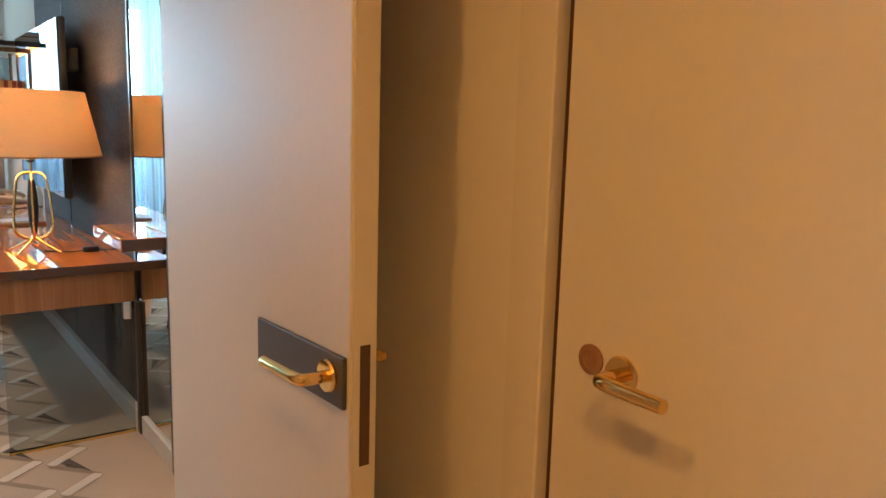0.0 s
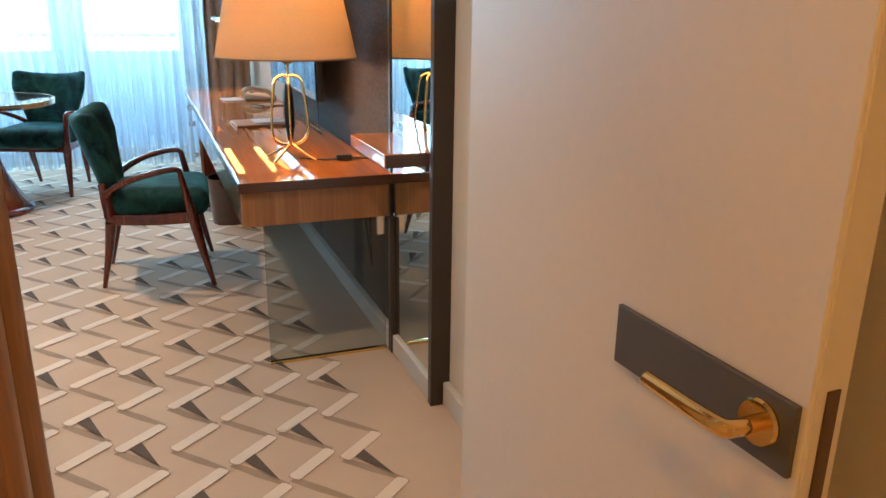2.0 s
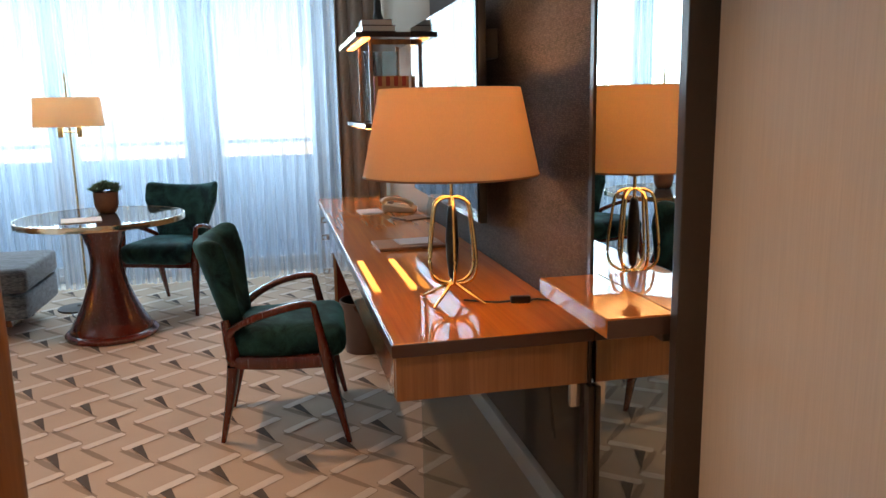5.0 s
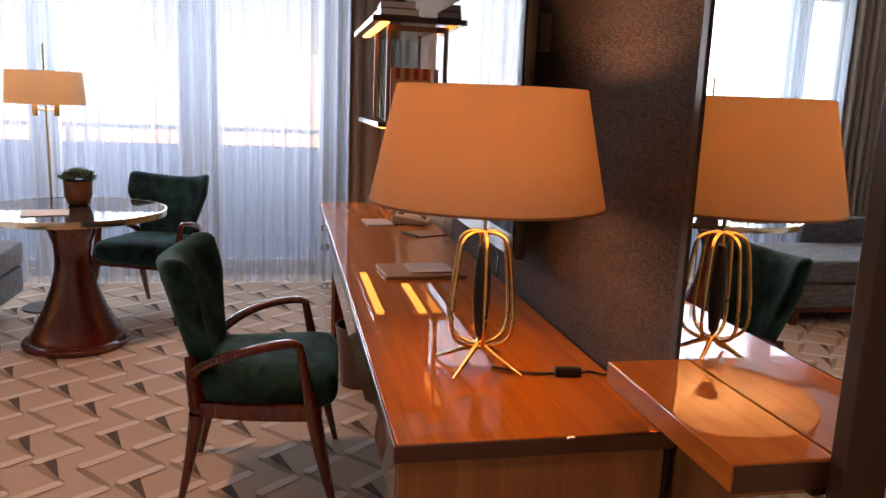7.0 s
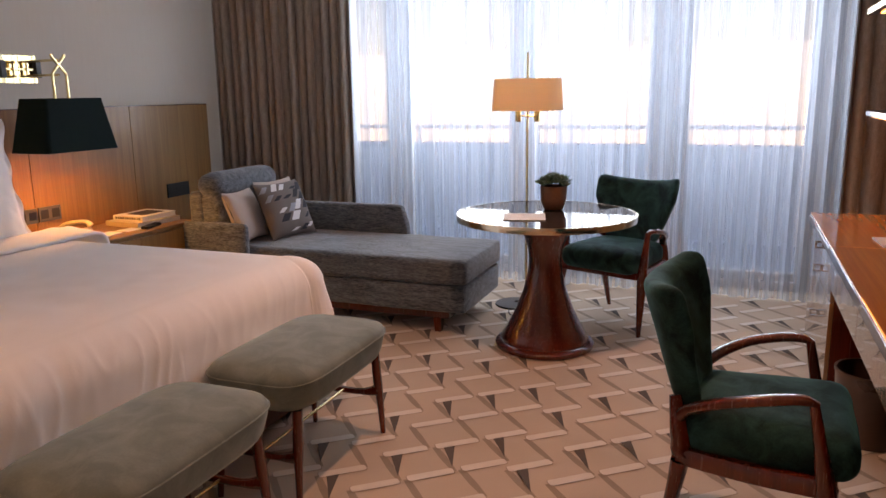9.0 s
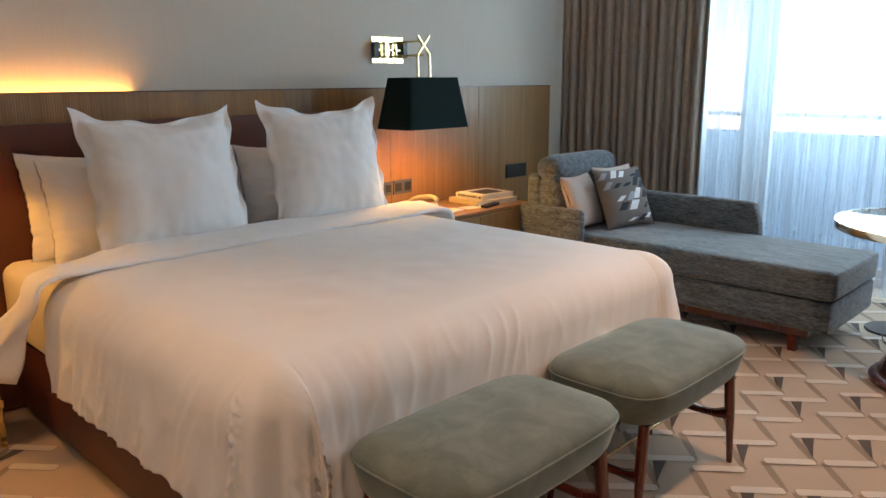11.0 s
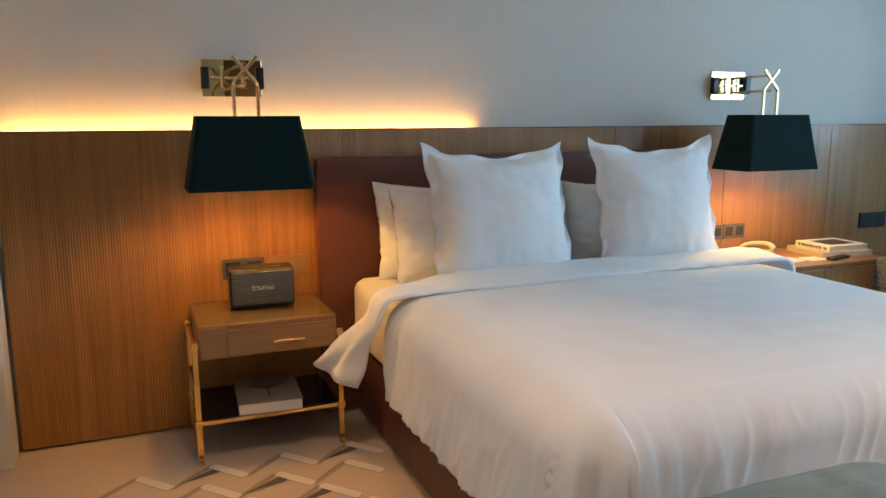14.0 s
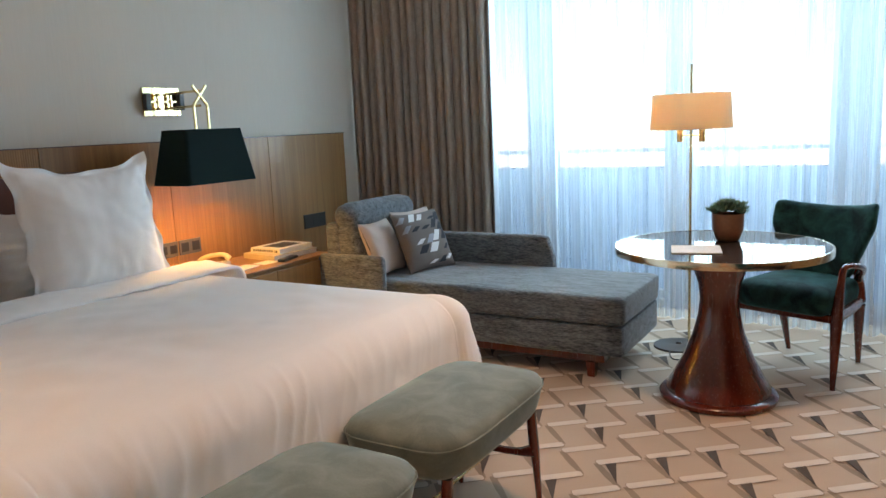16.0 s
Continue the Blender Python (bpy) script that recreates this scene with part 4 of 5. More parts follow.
def telephone(m, group):
    t = thing("telephone", m, "ivory desk telephone with its handset in the cradle", "telephone", group)
    b = bmesh.new()
    box(-0.085, 0.085, -0.10, 0.10, 0.0, 0.05, 0.012, 3, b)
    for v in b.verts:
        v.co.z *= 0.45 + 0.55 * (v.co.y + 0.10) / 0.20
    part("base", b, M["ivory"], t)
    part("handset", sweep(curve_points([(-0.062, -0.09, 0.040), (-0.062, -0.05, 0.068), (-0.062, 0.02, 0.082), (-0.062, 0.075, 0.080), (-0.062, 0.10, 0.058)], 6), [0.021, 0.017, 0.016, 0.018, 0.023], 12, 0.8), M["ivory"], t)
    b = bmesh.new()
    for i in range(3):
        for j in range(4):
            z = 0.05 * (0.45 + 0.55 * (0.03 + 0.022 * j) / 0.20)
            box(-0.005 + i * 0.024, 0.012 + i * 0.024, -0.07 + j * 0.022, -0.056 + j * 0.022, z + 0.001, z + 0.005, 0.001, 1, b)
    part("keypad", b, M["paperwhite"], t)
    part("display", box(0.0, 0.07, 0.045, 0.08, 0.044, 0.050, 0.001, 1), M["ink"], t)
    return t


telephone(pose(0.86, 5.98, 0.75, 0, 0, 72), "telephones")
nb = thing("notepad", pose(0.67, 5.96, 0.75, 0, 0, 4), "small blush notepad beside the telephone", "notepad")
part("paper_block", box(-0.07, 0.07, -0.10, 0.10, 0, 0.007, 0.001), M["paperwhite"], nb)
part("cover", box(-0.071, 0.071, -0.101, 0.101, 0.0072, 0.009, 0.0005, 1), M["blush"], nb)
fo = thing("leather_folder", pose(0.70, 4.76, 0.75, 0, 0, 3), "tan leather desk folder with a paper card on top", "folder")
part("cover", box(-0.155, 0.155, -0.115, 0.115, 0, 0.014, 0.003), M["tan"], fo)
part("card", box(-0.05, 0.12, -0.07, 0.09, 0.0142, 0.019, 0.001), M["blush"], fo)
fo = thing("menu_stand", pose(0.87, 5.62, 0.75, 0, 0, 25), "dark leather card folder lying open on the desk", "folder")
part("cover", box(-0.10, 0.10, -0.07, 0.07, 0, 0.006, 0.001), M["tan"], fo)
part("fold", box(-0.10, -0.085, -0.07, 0.07, 0.0062, 0.012, 0.001), M["ink"], fo)
bt = thing("bottle", pose(0.94, 5.40, 0.75), "small clear glass bottle on the desk", "bottle")
part("glass_body", lathe([(0.02, 0), (0.022, 0.01), (0.022, 0.10), (0.010, 0.13), (0.010, 0.15)], 20), M["panel_glass"], bt)
part("cap", lathe([(0.012, 0.15), (0.012, 0.17), (0.002, 0.172)], 16), M["chrome"], bt)

# waste basket
wb = thing("waste_basket", pose(0.565, 5.56, 0), "dark brown leather waste basket under the desk", "waste basket")
part("body", lathe([(0.10, 0), (0.112, 0.004), (0.135, 0.30), (0.130, 0.30), (0.108, 0.012), (0.001, 0.012)], 40), M["edge"], wb)
part("rim", lathe([(0.128, 0.296), (0.138, 0.296), (0.138, 0.306), (0.128, 0.306), (0.128, 0.296)], 40), M["edge"], wb)


def armchair():
    """Mid-century armchair facing +x: tapered red timber limbs, sweeping arms, velvet seat and curved winged back."""
    t = thing("armchair", pose(0, 0, 0), "dark red timber armchair with deep green velvet seat and back", "chair", "green armchairs")
    for s in (1, -1):
        part("back_leg", sweep(curve_points([(-0.262, s * 0.195, 0.0), (-0.215, s * 0.208, 0.22), (-0.195, s * 0.215, 0.36), (-0.205, s * 0.205, 0.44), (-0.222, s * 0.185, 0.53)], 6), [0.012, 0.024, 0.031, 0.027, 0.018], 12, 0.85, square=0.25), M["mahogany"], t)
        part("front_leg", sweep(curve_points([(0.268, s * 0.298, 0.0), (0.222, s * 0.282, 0.20), (0.192, s * 0.272, 0.35), (0.166, s * 0.270, 0.48), (0.143, s * 0.273, 0.596)], 6), [0.012, 0.024, 0.031, 0.021, 0.016], 12, 0.85, square=0.25), M["mahogany"], t)
        part("arm", sweep(curve_points([(-0.212, s * 0.196, 0.462), (-0.180, s * 0.212, 0.500), (-0.120, s * 0.252, 0.540), (-0.040, s * 0.282, 0.574), (0.050, s * 0.288, 0.597), (0.118, s * 0.280, 0.604), (0.152, s * 0.273, 0.592)], 6), [0.024, 0.023, 0.021, 0.020, 0.020, 0.018, 0.013], 12, 0.8, square=0.2), M["mahogany"], t)
        part("side_rail", sweep(curve_points([(-0.205, s * 0.214, 0.358), (0.0, s * 0.240, 0.350), (0.200, s * 0.270, 0.358)], 6), 0.022, 10, 1.35, square=0.35), M["mahogany"], t)
    part("front_rail", sweep([(0.205, -0.26, 0.345), (0.205, 0.26, 0.345)], 0.017, 10, 1.3, square=0.35), M["mahogany"], t)
    part("back_rail", sweep([(-0.205, -0.22, 0.345), (-0.205, 0.22, 0.345)], 0.016, 10, 1.3, square=0.35), M["mahogany"], t)
    b = soft_box(-0.205, 0.275, -0.258, 0.258, 0.350, 0.492, 0.062, 0.016, 12, 0.004)
    for v in b.verts:
        v.co.y *= 0.86 + 0.14 * (v.co.x + 0.215) / 0.48
    part("seat", b, M["green"], t)

    # winged back: wider at the top with drawn-in lower corners, curved round the sitter
    b = soft_box(-0.045, 0.035, -0.275, 0.275, 0.475, 0.862, 0.036, 0.0, 14, 0.003)
    for v in b.verts:
        f = (v.co.z - 0.475) / 0.387
        v.co.y *= 0.64 + 0.36 * max(0.0, min(1.0, (f - 0.05) / 0.62)) ** 1.1
        ay = abs(v.co.y) / 0.275
        v.co.z += 0.026 * ay ** 3 * f - 0.012 * (1 - ay) * f
        v.co.x += -0.200 - 0.115 * f + 0.085 * ay ** 2
    part("backrest", b, M["green"], t)
    return t


ch = armchair()
ch.matrix_basis = pose(0.107, 4.651, 0, 0, 0, -3.5)
ch["label"] = "dark red timber armchair with green velvet, pushed toward the desk"
c2 = copy_thing(ch, pose(-0.650, 6.964, 0, 0, 0, -111))
c2["label"] = "dark red timber armchair with green velvet at the round table"

# ---- round table by the window ----
tb = thing("round_table", pose(-0.955, 6.315, 0), "round brass-rimmed glossy table on a flared red timber pedestal", "table")
part("top", lathe([(0.001, 0.728), (0.482, 0.728), (0.482, 0.7595), (0.001, 0.7595)], 72), M["table_stone"], tb)
part("rim", lathe([(0.4825, 0.727), (0.492, 0.727), (0.494, 0.744), (0.492, 0.761), (0.4825, 0.761), (0.4825, 0.727)], 72), M["champagne"], tb, "polished champagne metal rim")
part("pedestal", lathe([(0.245, 0.045), (0.242, 0.07), (0.205, 0.13), (0.160, 0.22), (0.120, 0.33), (0.096, 0.43), (0.090, 0.50), (0.098, 0.57), (0.125, 0.65), (0.165, 0.70), (0.185, 0.727)], 56), M["mahogany"], tb)
part("foot", lathe([(0.262, 0.0), (0.275, 0.008), (0.278, 0.028), (0.265, 0.042), (0.2455, 0.045)], 56), M["mahogany"], tb)
mn = thing("menu_card", pose(-1.03, 6.14, 0.761, 0, 0, 14), "white printed menu card lying on the round table", "card")
part("sheet", box(-0.11, 0.11, -0.105, 0.105, 0, 0.004, 0.001), M["paperwhite"], mn)

pt = thing("potted_plant", pose(-0.945, 6.45, 0.761), "small green succulent in a brown copper pot", "plant")
part("pot", lathe([(0.045, 0), (0.055, 0.006), (0.072, 0.055), (0.075, 0.135), (0.069, 0.135), (0.066, 0.11), (0.001, 0.11)], 36), M["pot"], pt)
part("soil", lathe([(0.066, 0.112), (0.03, 0.120), (0.001, 0.122)], 24), M["soil"], pt)
b = bmesh.new()
rnd = random.Random(4)
for i in range(18):
    a, r = i * 2.4, 0.010 + 0.066 * math.sqrt(i / 18)
    cx, cy, cz = r * math.cos(a), r * math.sin(a), 0.122 + 0.055 * (1 - i / 18) + rnd.uniform(-.008, .018)
    for j in range(11):
        e = j * 2.399
        tilt = 0.35 + 0.85 * j / 11
        ln = 0.034 + 0.022 * j / 11
        m = Matrix.Translation((cx, cy, cz)) @ Matrix.Rotation(e, 4, "Z") @ Matrix.Rotation(tilt, 4, "Y")
        lf = bmesh.new()
        vs_ = [lf.verts.new(p) for p in ((0, 0, 0), (0.006, 0.009, ln * 0.6), (0, 0, ln), (0.006, -0.009, ln * 0.6), (-0.004, 0, ln * 0.5))]
        for f in ((0, 1, 4), (1, 2, 4), (2, 3, 4), (3, 0, 4), (0, 3, 1), (1, 3, 2)):
            lf.faces.new([vs_[q] for q in f])
        merge(b, lf, m)
part("foliage", b, M["leaf"], pt)

fl = thing("floor_lamp", pose(-1.265, 7.08, 0), "slim brass floor lamp with a drum parchment shade", "lamp")
part("base", lathe([(0.145, 0), (0.148, 0.005), (0.145, 0.012), (0.02, 0.020), (0.012, 0.03)], 44, (-0.06, 0, 0)), M["bronze"], fl)
part("pole", sweep([(-0.0, 0, 0.015), (0, 0, 1.66)], 0.0075, 12), M["pale_brass"], fl)
part("shade", lathe([(0.228, 1.298), (0.214, 1.496), (0.211, 1.496), (0.225, 1.298), (0.228, 1.298)], 56), M["floor_shade"], fl, "warm lit parchment drum shade")
for s in (-1, 1):
    part("candle_holder", lathe([(0.017, 1.225), (0.019, 1.228), (0.019, 1.30), (0.012, 1.33), (0.010, 1.40)], 20, (s * 0.062, 0, 0)), M["pale_brass"], fl)
    part("bulb", lathe([(0.010, 1.40), (0.02, 1.42), (0.016, 1.46), (0.002, 1.475)], 16, (s * 0.062, 0, 0)), M["led"], fl)
part("cross_arm", sweep([(-0.062, 0, 1.262), (0.062, 0, 1.262)], 0.005, 10), M["pale_brass"], fl)
part("cable", sweep(curve_points([(-0.1, -0.08, 0.008), (-0.02, -0.28, 0.006), (0.10, -0.16, 0.006), (0.13, 0.02, 0.007), (0.06, 0.16, 0.006)], 8), 0.004, 8), M["black_plastic"], fl)

# ---- bed ----
bed = thing("bed", pose(0, 0, 0), "large double bed on an oxblood leather base with a matching headboard", "bed")
part("base", soft_box(-3.758, -1.80, 3.285, 5.195, 0.015, 0.345, 0.02, 0, 6), M["leather"], bed)
part("headboard", soft_box(-3.853, -3.762, 3.115, 5.285, 0.012, 1.228, 0.018, 0, 8), M["leather"], bed)
part("mattress", soft_box(-3.755, -1.85, 3.262, 5.162, 0.347, 0.672, 0.06, 0.0, 12), M["mattress"], bed)


def drape_sheet(x0, x1, y0, y1, top, drop_f, drop_s, rad, nu, nv, fold, seed, crown=0.02):
    """A cover laid over a bed: flat on top, rounding over the foot and both sides, with soft folds in the hanging parts."""
    arc = rad * math.pi / 2
    rnd = random.Random(seed)
    off = rnd.uniform(0, 50)

    def fn(u, v):
        px = x0 + u * (x1 - x0 + arc + drop_f - rad)
        py = y0 - (arc + drop_s - rad) + v * (y1 - y0 + 2 * (arc + drop_s - rad))
        ex, ey = max(0.0, px - x1 + rad), max(0.0, y0 + rad - py, py - y1 + rad)
        sy = -1 if py < (y0 + y1) / 2 else 1
        d = math.hypot(ex, ey)
        if d < 1e-6:
            cx = (px - x0) / (x1 - rad - x0)
            cy = (py - y0 - rad) / (y1 - y0 - 2 * rad)
            edge = min(1.0, 6 * min((x1 - rad - px) / 1.2, py - y0 - rad, y1 - rad - py))
            z = top + crown * max(0.0, math.sin(math.pi * max(0, min(1, cx)))) ** 0.5 * max(0.0, math.sin(math.pi * max(0, min(1, cy)))) ** 0.5
            z += edge * (0.008 * noise.noise((px * 2.2 + off, py * 2.2, 0)) + 0.005 * noise.noise((px * 9, py * 7 + off, 1)) - 0.0012 * (1 - abs(noise.noise((px * 3.5 + 0.8 * py, py * 2.5 + off, 4)))) ** 4)
            return (px, py, z)
        g = math.hypot(ex * ex, ey * ey)
        nx, ny = ex * ex / g, ey * ey / g * sy
        bx, by = min(px, x1 - rad), (max(y0 + rad, min(y1 - rad, py)))
        if d < arc:
            a = d / rad
            h, z = rad * math.sin(a), top - rad * (1 - math.cos(a))
            flare = 0.0
        else:
            h, z = rad, top - rad - (d - arc)
            flare = (d - arc) * (0.05 + (0.20 if sy > 0 else -0.03) * ny * ny)
        corner = 4 * (nx * abs(ny)) ** 2
        t = (px * abs(ny) + py * nx)
        ang = math.atan2(abs(ny), nx)
        amt = min(1.0, d / (arc + 0.15))
        w = fold * amt * (noise.noise((t * 4.5 + off, 0.4 * d, 3)) + 0.5 * noise.noise((t * 13 + off, 0.5 * d, 5)))
        for line, deep, run in ((3.365, 0.028, 0.16), (3.43, 0.012, 0.04), (3.50, 0.008, 0.035)):
            s = py - line - 0.06 * (d - arc)
            w += deep * amt * nx * max(0.0, 1 + s / run if s < 0 else 1 - s / 0.018)
        w += (0.013 if sy < 0 else 0.003) * amt * (1 - abs(noise.noise((t * 13 + 4.0 * d + off, 3.0 * d + 0.9 * t, 11)))) ** 6
        w += (0.014 * abs(ny) + 0.006 * nx) * amt * (1 - abs(noise.noise((t * 6 + 0.5 * d + off, 1.8 * d, 8)))) ** 6
        w *= 1 - 0.85 * corner
        w += corner * amt * ((0.012 if sy > 0 else 0.022) * math.sin(ang * 7 + 0.6) + 0.005)
        h2 = (h + flare) * (1 + (0.34 if sy > 0 else 0.02) * corner) + w
        z = max(z, 0.05 + 0.01 * noise.noise((t * 5, 1, off)))
        z += 0.10 * corner * amt * 0.4
        return (bx + nx * h2, by + ny * h2, z)
    return patch(fn, nu, nv, 0.02)


def duvet():
    t = thing("duvet", pose(0, 0, 0), "white duvet spread over the bed and hanging over its sides", "duvet")
    part("cover", drape_sheet(-3.13, -1.712, 3.232, 5.200, 0.718, 0.35, 0.272, 0.150, 160, 300, 0.008, 4), M["linen"], t, smooth=180)

    # turned-back band at the head; its near end flares out and backward as it hangs
    def band(u, v):
        ln = 1.98 + 0.42 + 0.30
        s = -0.42 + v * ln
        y0, y1 = 3.245, 5.225
        x = -3.225 + 0.33 * (u - 0.5) + 0.05 * max(0.0, 0.45 - s) * u
        x += 0.018 * noise.noise((s * 3.0, u * 2, 7))
        draw = max(0.0, min(1.0, (0.5 - s) / 0.5))
        x += 0.20 * (1 - u) * draw * draw * (3 - 2 * draw)
        puff = 0.022 * math.sin(math.pi * u) ** 0.6
        r = 0.085
        if s < 0:
            d = -s
            a = min(d / r, math.pi / 2)
            k = max(0.0, d - r * 1.57) / 0.29
            x += k * (-0.29 * (1 - u) - 0.21 * u) + 0.012 * math.sin(7 * u + 9 * k)
            y = y0 - r * math.sin(a) * 0.8 - puff - k * (0.165 * (1 - u) + 0.055 * u) - 0.012 * k * math.sin(11 * u)
            z = 0.735 - r * (1 - math.cos(a)) - k * (0.28 + 0.055 * u)
        elif s > 1.98:
            d = s - 1.98
            a = min(d / r, math.pi / 2)
            y, z = y1 + r * math.sin(a) + puff, 0.735 - r * (1 - math.cos(a)) - max(0, d - r * 1.57)
        else:
            y, z = y0 + s, 0.735 + puff + 0.008 * noise.noise((s * 4, u * 3, 2)) + 0.005 * noise.noise((s * 14, u * 6, 9))
        return (x, y, z)
    part("turned_back_edge", patch(band, 22, 110, 0.014), M["linen"], t, smooth=180)
    return t


duvet()


def pillow(name, m, w, h, thick, label, flange=0.0, sag=0.0, seed=0, full=2.4):
    """A standing pillow, facing +x; w along y, h along z; drawn-out corners and, if wanted, a flat flange."""
    t = thing(name, m, label, "pillow", "bed pillows")
    off = seed * 7.3
    iw, ih = w - 2 * flange, h - 2 * flange

    def side(s):
        def fn(u, v):
            a, c = 2 * u - 1, 2 * v - 1
            ya, zc = a * w / 2, c * h / 2
            fa, fc = min(1, abs(ya) / (iw / 2)), min(1, abs(zc) / (ih / 2))
            body = max(0.0, (1 - fa ** full)) ** 0.55 * max(0.0, (1 - fc ** full)) ** 0.55
            pull = (0.046 if flange else 0.030) * w
            y = ya * (1 - pull / w * 2 * (1 - c * c) ** 1 * abs(a) ** 3)
            z = zc * (1 - pull / h * 2 * (1 - a * a) * abs(c) ** 3)
            z -= sag * max(0, c) * (1 - a * a)
            x = s * (thick / 2 * body + 0.004)
            x += 0.014 * noise.noise((ya * 5 + off, zc * 6, s)) * (0.3 + body) + 0.004 * noise.noise((ya * 19 + off, zc * 15, s))
            edge = max(abs(a), abs(c))
            x += 0.010 * body * math.sin(26 * math.atan2(c, a) + off) * max(0.0, edge - 0.45)
            if flange and (fa >= 1 or fc >= 1):
                x += 0.014 * math.sin(11 * (a - c) + off)
                z += 0.006 * math.sin(9 * a + off)
            else:
                # pinched seam along the rim, with short creases running in from it
                rim = max(0.0, edge - 0.55) / 0.45
                cr = noise.noise((a * 7 + off, c * 7, 5)) + 0.6 * noise.noise((a * 15 + off, c * 15, 9))
                x += s * 0.016 * body * cr * rim
                y, z = y * (1 + 0.022 * rim * cr), z * (1 + 0.022 * rim * cr)
            return (x, y, z + h / 2)
        return fn
    b = patch(side(1), 44, 44)
    merge(b, patch(side(-1), 44, 44))
    bmesh.ops.remove_doubles(b, verts=b.verts, dist=0.0005)
    part("case", b, M["linen"], t, smooth=180)
    return t


pillow("pillow", pose(-3.645, 3.76, 0.655, 0, -9, 0), 0.80, 0.47, 0.25, "white sleeping pillow leaning on the headboard", 0.0, 0.02, 1, 2.9)
pillow("pillow", pose(-3.525, 3.79, 0.655, 0, -11, 3), 0.78, 0.45, 0.27, "white sleeping pillow leaning on another pillow", 0.0, 0.02, 2, 2.9)
pillow("pillow", pose(-3.645, 4.70, 0.655, 0, -9, 0), 0.80, 0.45, 0.25, "white sleeping pillow leaning on the headboard", 0.0, 0.02, 3, 2.9)
pillow("pillow", pose(-3.525, 4.70, 0.655, 0, -11, -3), 0.78, 0.45, 0.27, "white sleeping pillow leaning on another pillow", 0.0, 0.02, 8, 2.9)
pillow("square_pillow", pose(-3.345, 3.885, 0.668, 0, -14, 3), 0.74, 0.645, 0.22, "white square pillow with a flat flange, standing upright", 0.035, 0.035, 4)
pillow("square_pillow", pose(-3.310, 4.705, 0.668, 0, -13, -3), 0.70, 0.665, 0.22, "white square pillow with a flat flange, standing upright", 0.035, 0.045, 6)

# ---- stools at the foot of the bed ----


def stool():
    t = thing("footstool", pose(0, 0, 0), "sage green velvet stool on dark red timber legs", "stool", "stools at the bed")
    def ring(k, z, n=72, e=0.40):
        out = []
        for i in range(n):
            a = 2 * math.pi * i / n
            ca, sa = math.cos(a), math.sin(a)
            out.append((0.222 * k * math.copysign(abs(ca) ** e, ca), (0.372 - 0.222 * (1 - k)) * math.copysign(abs(sa) ** e, sa), z))
        return out
    # waisted sides under a piped edge, softly crowned top
    b = bmesh.new()
    prof = ((0.80, 0.366), (0.88, 0.370), (0.925, 0.388), (0.965, 0.425), (0.995, 0.462), (0.992, 0.474), (0.95, 0.489), (0.85, 0.500), (0.65, 0.511), (0.40, 0.518), (0.12, 0.521))
    rings = [[b.verts.new(p) for p in ring(k, z)] for k, z in prof]
    for p, q in zip(rings, rings[1:]):
        for i in range(72):
            b.faces.new((p[i], p[(i + 1) % 72], q[(i + 1) % 72], q[i]))
    b.faces.new(rings[0]), b.faces.new(rings[-1])
    part("seat", b, M["sage"], t, smooth=70)
    loop = ring(1.0, 0.4665)
    part("piping", sweep(loop + [loop[0]], 0.004, 6), M["sage"], t)
    for sx in (1, -1):
        for sy in (1, -1):
            part("leg", sweep(curve_points([(sx * 0.165, sy * 0.335, 0.0), (sx * 0.162, sy * 0.325, 0.12), (sx * 0.158, sy * 0.315, 0.22), (sx * 0.155, sy * 0.30, 0.365)], 5), [0.010, 0.013, 0.018, 0.017], 12, 1, square=0.2), M["mahogany"], t)
    for sy in (1, -1):
        part("stretcher", sweep(curve_points([(-0.158, sy * 0.318, 0.20), (-0.08, sy * 0.312, 0.185), (0.08, sy * 0.312, 0.185), (0.158, sy * 0.318, 0.20)], 5), [0.024, 0.013, 0.013, 0.024], 10, 1.0, square=0.2), M["mahogany"], t)
    part("brass_rod", sweep([(0, -0.312, 0.186), (0, 0.312, 0.186)], 0.006, 10), M["pale_brass"], t, "thin brass stretcher rod")
    return t


st = stool()
st.matrix_basis = pose(-1.500, 4.64, 0)
copy_thing(st, pose(-1.515, 3.82, 0))

# ---- night tables ----
ns = thing("night_table", pose(0, 0, 0), "oak night table with one drawer on a square brass frame", "night table")
X0, X1, Y0, Y1 = -3.845, -3.434, 2.545, 3.105
part("body", box(X0, X1, Y0, Y1, 0.446, 0.5835, 0.003), M["panel_top"], ns)
part("glass_top", box(X0 - 0.002, X1 + 0.004, Y0 - 0.004, Y1 + 0.004, 0.586, 0.593, 0.001, 1), M["glass"], ns, "clear glass cover")
dw = part("drawer", box(X1 + 0.0015, X1 + 0.010, 2.655, Y1 - 0.002, 0.452, 0.562, 0.002), M["panel_top"], ns)
part("side_front", box(X1 + 0.0015, X1 + 0.010, Y0 + 0.002, 2.649, 0.449, 0.578, 0.002), M["panel_top"], ns)
b = sweep([(X1 + 0.030, 2.835, 0.502), (X1 + 0.030, 2.962, 0.502)], 0.006, 10)
sweep([(X1 + 0.010, 2.848, 0.502), (X1 + 0.030, 2.848, 0.502)], 0.004, 8, bm=b)
sweep([(X1 + 0.010, 2.949, 0.502), (X1 + 0.030, 2.949, 0.502)], 0.004, 8, bm=b)
part("pull", b, M["brass"], dw, "slim brass pull")
